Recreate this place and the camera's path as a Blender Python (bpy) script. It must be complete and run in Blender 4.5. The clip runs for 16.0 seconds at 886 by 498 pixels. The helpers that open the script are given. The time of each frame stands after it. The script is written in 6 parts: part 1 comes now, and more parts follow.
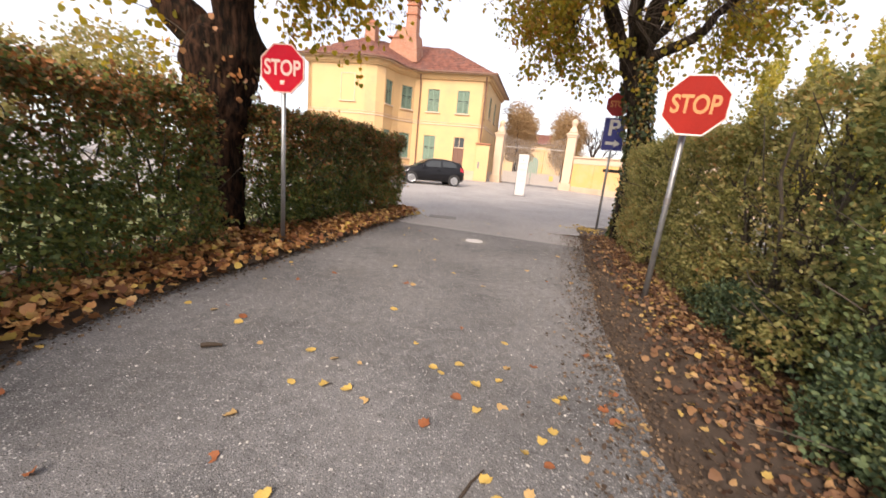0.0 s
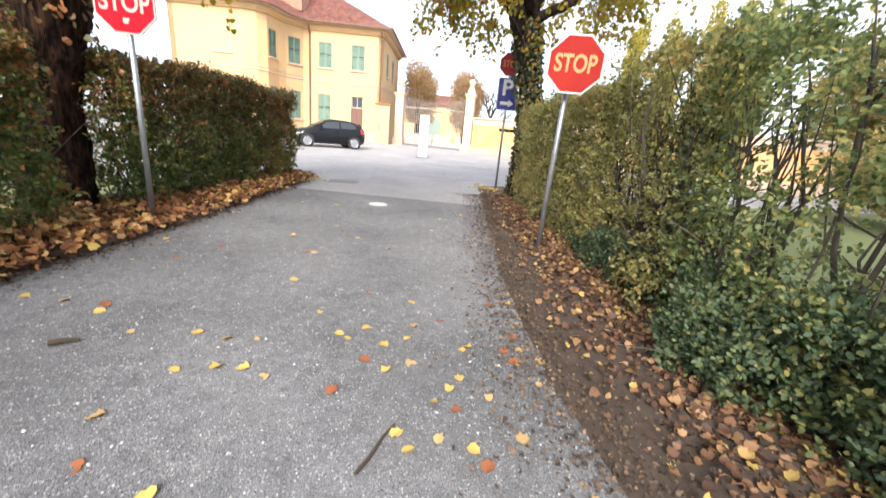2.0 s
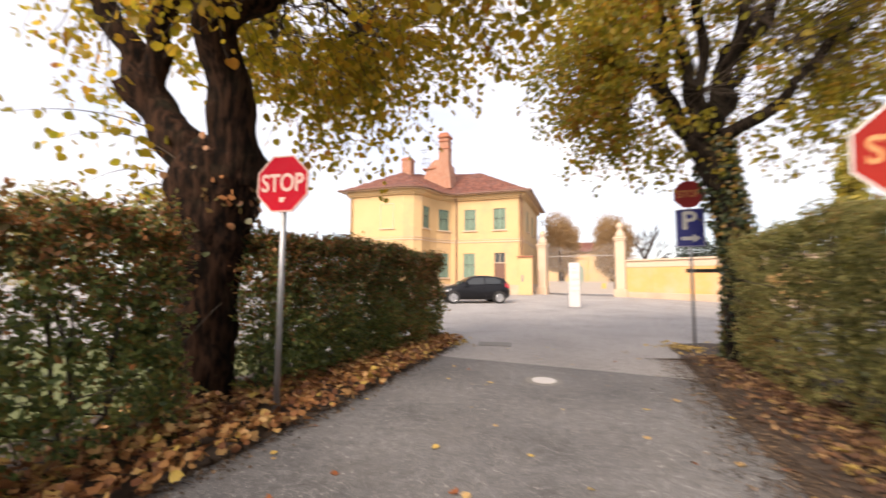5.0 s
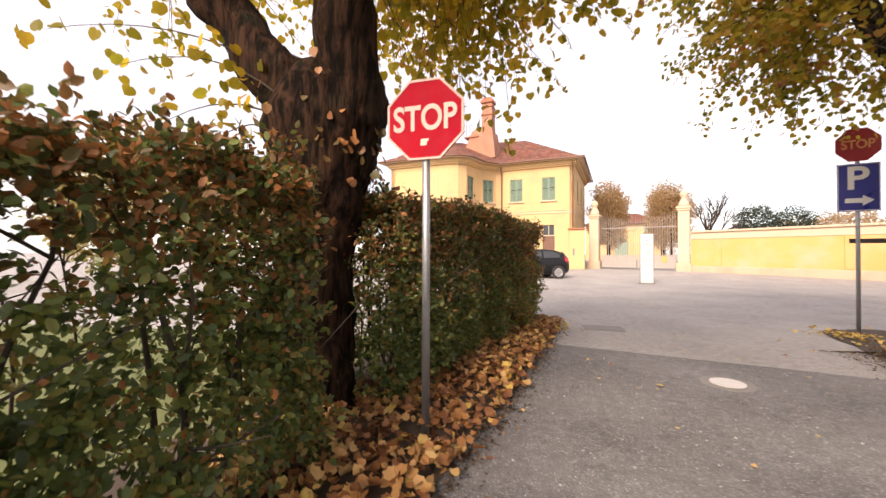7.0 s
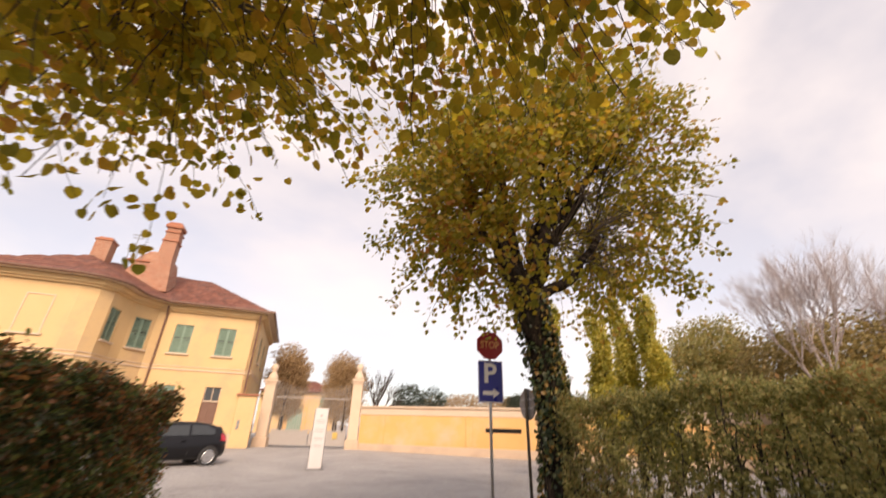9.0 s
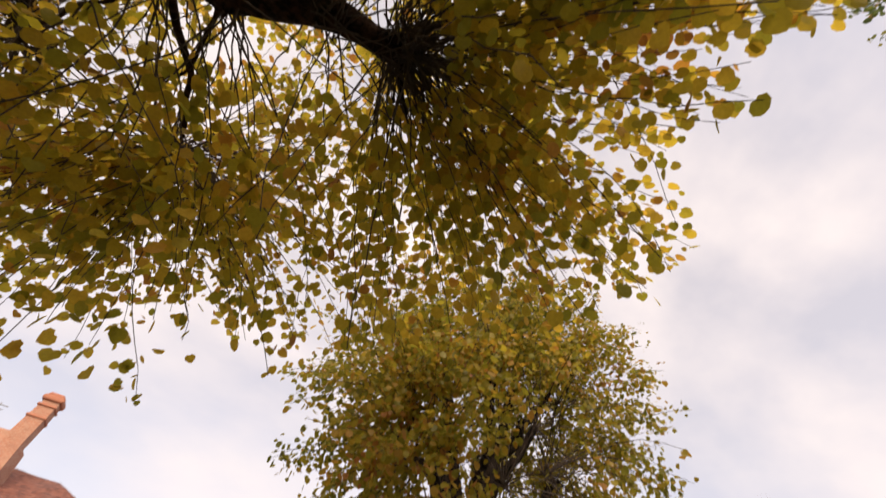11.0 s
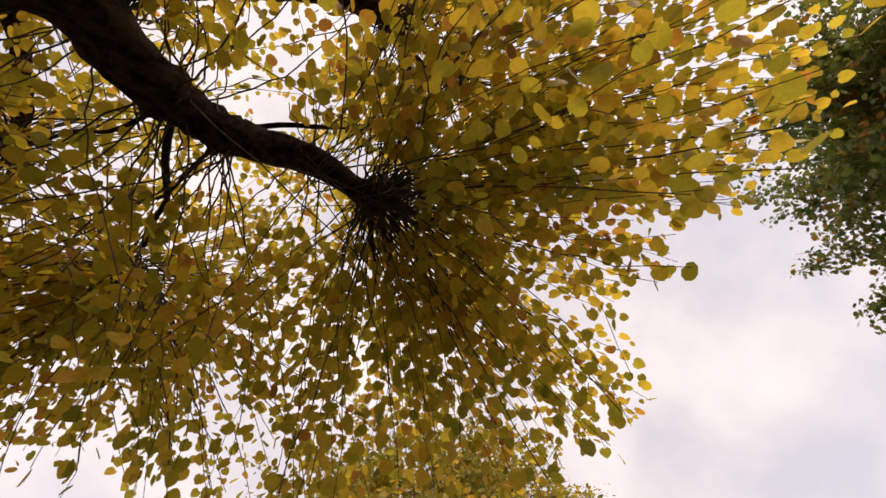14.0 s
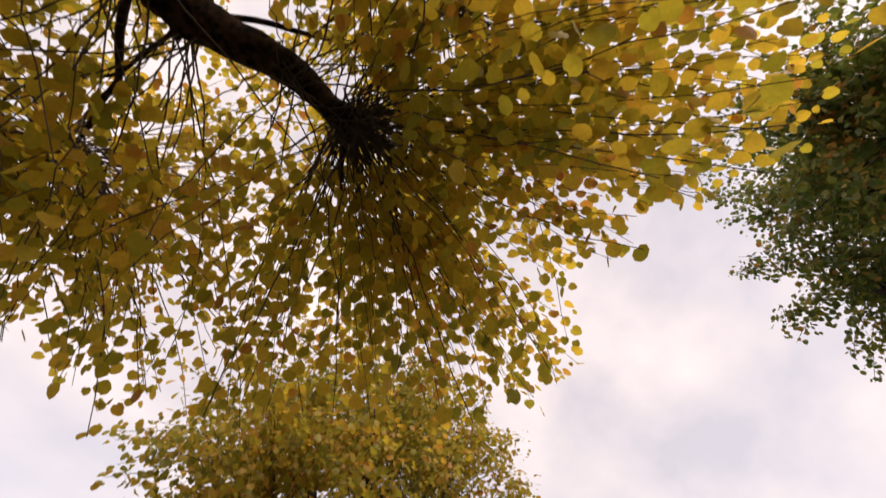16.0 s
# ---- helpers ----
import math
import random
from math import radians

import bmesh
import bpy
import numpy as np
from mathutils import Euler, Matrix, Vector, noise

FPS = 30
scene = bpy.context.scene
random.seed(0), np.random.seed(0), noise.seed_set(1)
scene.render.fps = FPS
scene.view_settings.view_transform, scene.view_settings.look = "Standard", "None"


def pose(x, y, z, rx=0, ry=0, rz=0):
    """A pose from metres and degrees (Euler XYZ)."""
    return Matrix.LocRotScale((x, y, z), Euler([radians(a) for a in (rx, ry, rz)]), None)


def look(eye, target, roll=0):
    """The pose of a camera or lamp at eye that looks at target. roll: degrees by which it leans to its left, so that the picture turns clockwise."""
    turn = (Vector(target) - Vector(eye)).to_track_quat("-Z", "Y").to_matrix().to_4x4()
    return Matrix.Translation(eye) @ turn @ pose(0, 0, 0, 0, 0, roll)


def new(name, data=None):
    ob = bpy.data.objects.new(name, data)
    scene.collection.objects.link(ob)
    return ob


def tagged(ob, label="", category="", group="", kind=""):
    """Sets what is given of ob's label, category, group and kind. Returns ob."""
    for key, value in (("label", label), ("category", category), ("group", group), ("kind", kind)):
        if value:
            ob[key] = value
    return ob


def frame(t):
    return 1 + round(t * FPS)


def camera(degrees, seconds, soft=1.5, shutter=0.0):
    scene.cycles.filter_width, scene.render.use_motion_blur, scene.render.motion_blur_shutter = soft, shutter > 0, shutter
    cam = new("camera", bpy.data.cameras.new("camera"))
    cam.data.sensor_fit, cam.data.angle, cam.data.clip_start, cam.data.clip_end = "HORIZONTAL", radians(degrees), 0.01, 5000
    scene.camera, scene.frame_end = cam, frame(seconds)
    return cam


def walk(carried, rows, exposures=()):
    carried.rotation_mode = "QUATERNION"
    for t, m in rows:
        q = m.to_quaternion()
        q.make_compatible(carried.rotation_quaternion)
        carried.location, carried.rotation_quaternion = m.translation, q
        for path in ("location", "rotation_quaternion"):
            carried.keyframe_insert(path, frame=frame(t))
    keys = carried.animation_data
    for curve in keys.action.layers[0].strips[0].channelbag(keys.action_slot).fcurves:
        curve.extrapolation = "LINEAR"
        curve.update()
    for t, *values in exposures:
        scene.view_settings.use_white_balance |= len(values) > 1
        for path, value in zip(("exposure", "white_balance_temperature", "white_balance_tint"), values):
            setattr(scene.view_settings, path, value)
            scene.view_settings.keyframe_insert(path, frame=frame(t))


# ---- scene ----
cam = camera(97.9, 16.0, soft=1.5, shutter=0.5)

PATH = [
    (0, (0.489, 0.27, 1.419), (0.593, 2.22, 0.985), 5.7),
    (0.5, (0.505, 0.267, 1.398), (0.742, 2.175, 0.848), 5.7),
    (1, (0.554, 0.284, 1.369), (1.003, 2.116, 0.706), 6.4),
    (1.5, (0.562, 0.295, 1.358), (1.116, 2.086, 0.662), 6.3),
    (2, (0.556, 0.297, 1.38), (1.128, 2.128, 0.813), 5.4),
    (2.5, (0.546, 0.291, 1.419), (1.079, 2.175, 1.013), 4.9),
    (3, (0.489, 0.305, 1.403), (0.969, 2.231, 1.154), 4.8),
    (3.5, (0.533, 0.546, 1.413), (0.813, 2.523, 1.305), 3.3),
    (4, (0.579, 0.957, 1.393), (0.65, 2.954, 1.459), 3.3),
    (4.5, (0.563, 1.417, 1.416), (0.73, 3.409, 1.47), 2.6),
    (5, (0.447, 1.902, 1.424), (0.298, 3.89, 1.579), 0.4),
    (5.2, (0.334, 2.06, 1.418), (0.075, 4.037, 1.576), 0.1),
    (7.3, (-1.106, 3.154, 1.416), (-1.395, 5.133, 1.429), 0.1),
    (7.5, (-1.139, 3.324, 1.457), (-1.221, 5.322, 1.487), 1.0),
    (8, (-1.057, 3.751, 1.473), (-0.437, 5.639, 1.694), 5.5),
    (8.5, (-0.877, 4.022, 1.586), (0.075, 5.687, 2.156), 2.9),
    (9, (-0.566, 4.317, 1.665), (0.48, 5.8, 2.506), 1.7),
    (9.5, (-0.386, 4.55, 1.738), (0.695, 5.837, 2.823), 1.7),
    (10, (-0.312, 4.586, 1.851), (0.664, 5.68, 3.212), 2.3),
    (10.2, (-0.306, 4.564, 1.87), (0.623, 5.614, 3.296), 3.6),
    (12.3, (-0.361, 4.518, 1.881), (0.089, 5.012, 3.766), 6.2),
    (12.5, (-0.365, 4.515, 1.88), (0.051, 4.971, 3.782), 6.4),
    (13, (-0.361, 4.524, 1.882), (0.032, 4.914, 3.803), 4.1),
    (13.5, (-0.35, 4.529, 1.886), (0.045, 4.875, 3.815), 1.3),
    (14, (-0.355, 4.525, 1.889), (0.049, 4.818, 3.826), -1.9),
    (14.5, (-0.357, 4.515, 1.891), (0.089, 4.77, 3.824), -5.2),
    (15, (-0.349, 4.513, 1.892), (0.146, 4.733, 3.818), -7.4),
    (15.5, (-0.348, 4.511, 1.894), (0.214, 4.735, 3.801), -6.8),
    (16, (-0.322, 4.519, 1.894), (0.387, 4.812, 3.741), -4.7),
]
walk(cam, [(t, look(eye, target, roll)) for t, eye, target, roll in PATH],
     exposures=[(0.0, 0.82, 6800, 17), (1.5, 1.35, 5950, 10), (2.5, 1.25, 6050, 10), (3.5, 1.02, 6500, 13), (5.0, 0.76, 6900, 17), (7.3, 0.9, 7300, 21), (9.0, 0.42, 7500, 21), (10.2, 0.34, 7300, 20), (12.3, 0.38, 7300, 20), (16.0, 0.4, 7400, 23)])

# ---- world and sun: a low sun behind a thin veil of cloud ----
SUN_AZ, SUN_EL = 205.0, 34.0
world = bpy.data.worlds.new("sky")
scene.world = world
world.use_nodes = True
wn, wl = world.node_tree.nodes, world.node_tree.links
wn.clear()
w_out, w_bg, w_sky = wn.new("ShaderNodeOutputWorld"), wn.new("ShaderNodeBackground"), wn.new("ShaderNodeTexSky")
w_sky.sky_type, w_sky.sun_disc = "NISHITA", False
w_sky.sun_elevation, w_sky.sun_rotation = radians(SUN_EL), radians(SUN_AZ)
w_sky.air_density, w_sky.dust_density, w_sky.ozone_density = 1.0, 1.0, 1.5
w_co, w_map, w_noise = wn.new("ShaderNodeTexCoord"), wn.new("ShaderNodeMapping"), wn.new("ShaderNodeTexNoise")
w_ramp, w_mix = wn.new("ShaderNodeValToRGB"), wn.new("ShaderNodeMix")
w_map.inputs["Scale"].default_value = (1.0, 1.6, 2.2)
w_map.inputs["Rotation"].default_value = (0.3, 0.2, 0.5)
w_noise.inputs["Scale"].default_value = 1.7
w_noise.inputs["Detail"].default_value = 5
w_noise.inputs["Roughness"].default_value = 0.5
w_ramp.color_ramp.elements[0].position, w_ramp.color_ramp.elements[0].color = 0.38, (0.57, 0.57, 0.57, 1)
w_ramp.color_ramp.elements[1].position, w_ramp.color_ramp.elements[1].color = 0.66, (0.95, 0.95, 0.95, 1)
w_mix.data_type = "RGBA"
w_mix.inputs["B"].default_value = (11.4, 11.3, 11.4, 1)
wl.new(w_co.outputs["Generated"], w_map.inputs["Vector"])
wl.new(w_map.outputs["Vector"], w_noise.inputs["Vector"])
wl.new(w_noise.outputs["Fac"], w_ramp.inputs["Fac"])
wl.new(w_ramp.outputs["Color"], w_mix.inputs["Factor"])
w_haze = wn.new("ShaderNodeMix")
w_haze.data_type, w_haze.blend_type = "RGBA", "MULTIPLY"
w_haze.inputs["Factor"].default_value = 1.0
w_haze.inputs["B"].default_value = (1.6, 1.95, 2.15, 1)
wl.new(w_sky.outputs["Color"], w_haze.inputs["A"])
wl.new(w_haze.outputs["Result"], w_mix.inputs["A"])
wl.new(w_mix.outputs["Result"], w_bg.inputs["Color"])
w_bg.inputs["Strength"].default_value = 0.071
wl.new(w_bg.outputs["Background"], w_out.inputs["Surface"])

sun = new("sun", bpy.data.lights.new("sun", "SUN"))
sun.data.energy, sun.data.angle, sun.data.color = 3.7, radians(30), (1.0, 0.89, 0.74)
_d = Vector((math.sin(radians(SUN_AZ)) * math.cos(radians(SUN_EL)), math.cos(radians(SUN_AZ)) * math.cos(radians(SUN_EL)), math.sin(radians(SUN_EL))))
sun.matrix_world = look(_d * 60, (0, 0, 0))

# ---- materials ----


class Nodes:
    """A small helper that strings shader nodes together."""

    def __init__(self, name):
        self.m = bpy.data.materials.new(name)
        self.m.use_nodes = True
        self.t = self.m.node_tree
        self.t.nodes.clear()
        self.out = self.t.nodes.new("ShaderNodeOutputMaterial")

    def node(self, kind, **sockets):
        n = self.t.nodes.new(kind)
        for k, v in sockets.items():
            self.put(n, k.replace("_", " "), v)
        return n

    def put(self, n, key, v):
        s = n.inputs[key]
        if isinstance(v, bpy.types.NodeSocket):
            self.t.links.new(v, s)
        elif isinstance(v, tuple) and len(v) == 3 and s.type == "RGBA":
            s.default_value = (*v, 1)
        else:
            s.default_value = v

    def where(self):
        return self.node("ShaderNodeTexCoord").outputs["Object"]

    def noise(self, vec, scale, detail=4, rough=0.55):
        n = self.node("ShaderNodeTexNoise", Vector=vec, Scale=scale, Detail=detail, Roughness=rough)
        return n.outputs["Fac"]

    def ramp(self, fac, stops, smooth="LINEAR"):
        n = self.node("ShaderNodeValToRGB", Fac=fac)
        n.color_ramp.interpolation = smooth
        e = n.color_ramp.elements
        while len(e) < len(stops):
            e.new(0.5)
        for el, (p, c) in zip(e, stops):
            el.position, el.color = p, (*c, 1) if isinstance(c, tuple) else (c, c, c, 1)
        return n.outputs["Color"]

    def mix(self, fac, a, b, how="MIX"):
        n = self.node("ShaderNodeMix")
        n.data_type, n.blend_type = "RGBA", how
        self.put(n, "Factor", fac)
        for key, v in (("A", a), ("B", b)):
            s = [i for i in n.inputs if i.name == key and i.type == "RGBA"][0]
            if isinstance(v, bpy.types.NodeSocket):
                self.t.links.new(v, s)
            else:
                s.default_value = (*v, 1)
        return [o for o in n.outputs if o.type == "RGBA"][0]

    def bump(self, height, strength=0.3, distance=0.01):
        return self.node("ShaderNodeBump", Height=height, Strength=strength, Distance=distance).outputs["Normal"]

    def surface(self, shader):
        self.t.links.new(shader, self.out.inputs["Surface"])
        return self.m

    def principled(self, **kw):
        n = self.node("ShaderNodeBsdfPrincipled", **kw)
        return n.outputs["BSDF"]


def worn(name, a, b, scale=3.0, rough=0.7, metal=0.0, fine=60.0, bump=0.15, dirt=None, dirt_amount=0.5, gloss=0.5):
    """A surface of two near colours in soft patches, fine grain, and dirt in blotches."""
    k = Nodes(name)
    v = k.where()
    col = k.mix(k.noise(v, scale), a, b)
    grain = k.noise(v, fine, 3)
    col = k.mix(0.25, col, k.ramp(grain, [(0.3, 0.55), (0.7, 1.0)]), "MULTIPLY")
    if dirt:
        col = k.mix(k.ramp(k.noise(v, scale * 0.6, 6, 0.65), [(0.48, 0.0), (0.72, dirt_amount)]), col, dirt)
    rgh = k.ramp(k.noise(v, scale * 2), [(0.3, max(rough - 0.1, 0.02)), (0.7, min(rough + 0.12, 1.0))])
    return k.surface(k.principled(Base_Color=col, Roughness=rgh, Metallic=metal, Specular_IOR_Level=gloss, Normal=k.bump(grain, bump, 0.004)))


def leafy(name, stops, through_light=0.4, rough=0.5, patch=0.9, own=1.0):
    """Leaves: every leaf takes its colour from a range of its own, patches of the plant lean one way or the other."""
    k = Nodes(name)
    v = k.where()
    rnd = k.node("ShaderNodeNewGeometry").outputs["Random Per Island"]
    big = k.noise(v, patch, 2)
    mixf = k.node("ShaderNodeMath")
    mixf.operation = "MULTIPLY_ADD"
    k.put(mixf, 0, big)
    mixf.inputs[1].default_value = 0.9
    sub = k.node("ShaderNodeMath")
    sub.operation = "MULTIPLY_ADD"
    k.put(sub, 0, rnd)
    sub.inputs[1].default_value = own
    sub.inputs[2].default_value = 0.05 - own / 2
    k.put(mixf, 2, sub.outputs[0])
    col = k.ramp(mixf.outputs[0], stops)
    col = k.mix(0.35, col, k.ramp(k.noise(v, 55, 3), [(0.3, 0.45), (0.7, 1.0)]), "MULTIPLY")
    d = k.principled(Base_Color=col, Roughness=rough)
    t = k.node("ShaderNodeBsdfTranslucent", Color=col).outputs["BSDF"]
    m = k.node("ShaderNodeMixShader")
    m.inputs[0].default_value = through_light
    k.t.links.new(d, m.inputs[1])
    k.t.links.new(t, m.inputs[2])
    return k.surface(m.outputs[0])


def asphalt(name, dark, light, stone, chips=0.5, stain=(0.055, 0.053, 0.052)):
    """Worn asphalt: pale and dark chips in a grey binder, wide worn and dirty patches."""
    k = Nodes(name)
    v = k.where()
    base = k.mix(k.ramp(k.noise(v, 0.7, 5, 0.62), [(0.36, 0.0), (0.64, 1.0)]), dark, light)
    col = base
    for size, share in ((85.0, chips), (150.0, chips * 0.6)):
        vor = k.node("ShaderNodeTexVoronoi", Vector=v, Scale=size)
        cell = k.node("ShaderNodeSeparateColor", Color=vor.outputs["Color"]).outputs["Red"]
        inside = k.ramp(vor.outputs["Distance"], [(0.28, 1.0), (0.52, 0.0)])
        pick = k.ramp(cell, [(0.72, 0.0), (0.98, share)])
        col = k.mix(k.mix(1.0, inside, pick, "MULTIPLY"), col, stone)
        pits = k.ramp(cell, [(0.02, 0.75), (0.25, 0.0)])
        col = k.mix(k.mix(1.0, inside, pits, "MULTIPLY"), col, tuple(c * 0.35 for c in dark))
    col = k.mix(0.6, col, k.ramp(k.noise(v, 120, 3), [(0.36, 0.35), (0.64, 1.2)]), "MULTIPLY")
    col = k.mix(0.5, col, k.ramp(k.noise(v, 9, 5, 0.7), [(0.34, 0.55), (0.62, 1.15)]), "MULTIPLY")
    col = k.mix(k.ramp(k.noise(v, 1.4, 6, 0.7), [(0.48, 0.0), (0.72, 0.6)]), col, stain)
    h = k.mix(0.5, inside, k.noise(v, 90, 4))
    return k.surface(k.principled(Base_Color=col, Roughness=0.85, Specular_IOR_Level=0.3, Normal=k.bump(h, 0.8, 0.008)))


def bark(name, a, b):
    """Furrowed bark: ridges that run up the trunk."""
    k = Nodes(name)
    v = k.where()
    m = k.node("ShaderNodeMapping", Vector=v)
    m.inputs["Scale"].default_value = (1.0, 1.0, 0.16)
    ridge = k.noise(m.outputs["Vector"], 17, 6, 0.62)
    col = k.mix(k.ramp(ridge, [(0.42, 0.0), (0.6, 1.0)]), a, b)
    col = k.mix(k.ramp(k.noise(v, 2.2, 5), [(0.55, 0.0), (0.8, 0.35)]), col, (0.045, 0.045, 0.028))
    return k.surface(k.principled(Base_Color=col, Roughness=0.95, Specular_IOR_Level=0.12, Normal=k.bump(ridge, 1.0, 0.04)))


def plain(name, col, rough=0.5, metal=0.0, **kw):
    k = Nodes(name)
    v = k.where()
    c = k.mix(k.ramp(k.noise(v, 9, 4), [(0.35, 0.0), (0.75, 0.35)]), col, tuple(x * 0.6 for x in col))
    return k.surface(k.principled(Base_Color=c, Roughness=rough, Metallic=metal, **kw))


M_DRIVE = asphalt("drive_asphalt", (0.135, 0.134, 0.14), (0.26, 0.257, 0.266), (0.62, 0.61, 0.60), 0.85, (0.095, 0.09, 0.088))
M_SQUARE = asphalt("square_asphalt", (0.37, 0.352, 0.345), (0.485, 0.46, 0.45), (0.58, 0.56, 0.55), 0.3, (0.28, 0.27, 0.265))
M_SOIL = worn("soil", (0.04, 0.028, 0.021), (0.085, 0.058, 0.042), 9, 0.95, 0, 120, 1.0, (0.03, 0.022, 0.016))
M_LAWN = worn("lawn_ground", (0.075, 0.10, 0.03), (0.15, 0.16, 0.055), 0.8, 0.95, 0, 70, 0.6, (0.2, 0.18, 0.09))
# lime bark set extra dark: the shade under its crown is put into the colour
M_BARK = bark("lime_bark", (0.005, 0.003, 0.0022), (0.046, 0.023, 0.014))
M_BARK_D = bark("dark_bark", (0.008, 0.006, 0.005), (0.036, 0.026, 0.020))
M_TWIG = worn("twig_bark", (0.03, 0.02, 0.014), (0.07, 0.048, 0.032), 8, 0.85)
M_STEM = worn("hedge_stem", (0.035, 0.026, 0.02), (0.10, 0.08, 0.06), 6, 0.9)
M_LIME = leafy("lime_leaves", [(0.0, (0.22, 0.22, 0.022)), (0.3, (0.37, 0.305, 0.028)), (0.55, (0.52, 0.375, 0.035)), (0.74, (0.60, 0.39, 0.04)), (0.87, (0.48, 0.23, 0.035)), (1.0, (0.30, 0.12, 0.03))], 0.75, 0.5, 1.1, 0.66)
M_LIME_R = leafy("lime_leaves_far", [(0.0, (0.15, 0.16, 0.02)), (0.35, (0.30, 0.265, 0.027)), (0.62, (0.43, 0.335, 0.032)), (0.84, (0.48, 0.28, 0.035)), (1.0, (0.38, 0.15, 0.035))], 0.6, 0.5, 0.7, 0.75)
M_LIME_D = leafy("green_leaves", [(0.0, (0.075, 0.12, 0.022)), (0.5, (0.14, 0.18, 0.03)), (0.82, (0.26, 0.23, 0.035)), (1.0, (0.40, 0.20, 0.04))], 0.5)
M_HEDGE_L = leafy("hornbeam_hedge_leaves", [(0.0, (0.07, 0.108, 0.035)), (0.45, (0.145, 0.195, 0.055)), (0.72, (0.25, 0.28, 0.07)), (0.9, (0.30, 0.21, 0.06)), (1.0, (0.46, 0.18, 0.055))], 0.42, 0.45)
M_HEDGE_TOP = leafy("dry_hedge_leaves", [(0.0, (0.05, 0.075, 0.022)), (0.4, (0.15, 0.105, 0.035)), (0.72, (0.32, 0.13, 0.045)), (1.0, (0.50, 0.22, 0.08))], 0.35)
M_HEDGE_R = leafy("yellowing_hedge_leaves", [(0.0, (0.18, 0.19, 0.065)), (0.4, (0.35, 0.335, 0.12)), (0.7, (0.50, 0.46, 0.18)), (0.9, (0.56, 0.46, 0.19)), (1.0, (0.50, 0.27, 0.10))], 0.6)
M_SHRUB = leafy("dark_shrub_leaves", [(0.0, (0.11, 0.15, 0.06)), (0.5, (0.21, 0.265, 0.10)), (0.85, (0.35, 0.38, 0.14)), (1.0, (0.48, 0.40, 0.12))], 0.55, 0.6)
M_SHRUB_D = leafy("low_shrub_leaves", [(0.0, (0.045, 0.075, 0.04)), (0.5, (0.09, 0.14, 0.07)), (0.85, (0.15, 0.20, 0.085)), (1.0, (0.22, 0.21, 0.07))], 0.4, 0.65)
M_IVY = leafy("ivy_leaves", [(0.0, (0.022, 0.042, 0.016)), (0.5, (0.05, 0.075, 0.024)), (0.75, (0.14, 0.125, 0.03)), (0.88, (0.30, 0.17, 0.04)), (1.0, (0.40, 0.24, 0.05))], 0.3, 0.4)
M_LITTER = leafy("fallen_leaves", [(0.0, (0.15, 0.055, 0.024)), (0.3, (0.30, 0.125, 0.045)), (0.6, (0.46, 0.225, 0.08)), (0.88, (0.57, 0.35, 0.14)), (1.0, (0.60, 0.42, 0.10))], 0.15, 0.6, 2.5)
M_LITTER_R = leafy("scattered_leaves", [(0.0, (0.06, 0.027, 0.015)), (0.35, (0.13, 0.062, 0.032)), (0.65, (0.23, 0.12, 0.056)), (0.9, (0.36, 0.22, 0.105)), (1.0, (0.42, 0.29, 0.08))], 0.12, 0.7, 2.5)
M_CRUMB = leafy("leaf_crumbs", [(0.0, (0.04, 0.027, 0.02)), (0.5, (0.085, 0.056, 0.038)), (0.85, (0.15, 0.095, 0.056)), (1.0, (0.28, 0.18, 0.10))], 0.05, 0.8, 3)
M_YELLOW_LEAF = leafy("yellow_fallen_leaf", [(0.0, (0.52, 0.32, 0.06)), (0.6, (0.64, 0.44, 0.12)), (1.0, (0.56, 0.43, 0.16))], 0.15, 0.5, 7)
M_TAN_LEAF = leafy("tan_fallen_leaf", [(0.0, (0.45, 0.27, 0.10)), (1.0, (0.58, 0.40, 0.18))], 0.15, 0.6, 7)
M_RUST_LEAF = leafy("rust_fallen_leaf", [(0.0, (0.22, 0.07, 0.03)), (1.0, (0.36, 0.13, 0.05))], 0.15, 0.6, 7)
M_POPLAR = leafy("poplar_leaves", [(0.0, (0.34, 0.34, 0.06)), (0.5, (0.52, 0.46, 0.09)), (1.0, (0.64, 0.50, 0.10))], 0.55)
M_WILLOW = leafy("pale_tree_leaves", [(0.0, (0.27, 0.255, 0.085)), (0.6, (0.38, 0.33, 0.115)), (1.0, (0.44, 0.30, 0.10))], 0.55)
M_RUSSET = leafy("russet_leaves", [(0.0, (0.32, 0.21, 0.11)), (0.5, (0.45, 0.29, 0.15)), (1.0, (0.57, 0.40, 0.20))], 0.5)
M_GOLD = leafy("golden_thicket_leaves", [(0.0, (0.22, 0.18, 0.065)), (0.5, (0.34, 0.255, 0.095)), (1.0, (0.44, 0.31, 0.12))], 0.5)
M_DARKTREE = leafy("evergreen_leaves", [(0.0, (0.02, 0.032, 0.02)), (1.0, (0.05, 0.065, 0.035))], 0.2)
M_BARE = worn("bare_twigs", (0.40, 0.33, 0.32), (0.52, 0.44, 0.42), 5, 0.9)
M_PLASTER = worn("ochre_plaster", (0.59, 0.385, 0.185), (0.66, 0.455, 0.24), 0.9, 0.9, 0, 30, 0.3, (0.42, 0.285, 0.185), 0.6)
M_WALLPL = worn("wall_plaster", (0.66, 0.35, 0.115), (0.72, 0.43, 0.18), 0.9, 0.9, 0, 30, 0.3, (0.56, 0.40, 0.28), 0.85)
M_TRIM = worn("pale_stone_trim", (0.56, 0.415, 0.30), (0.64, 0.50, 0.38), 1.5, 0.85, 0, 40, 0.2, (0.5, 0.36, 0.26), 0.5)
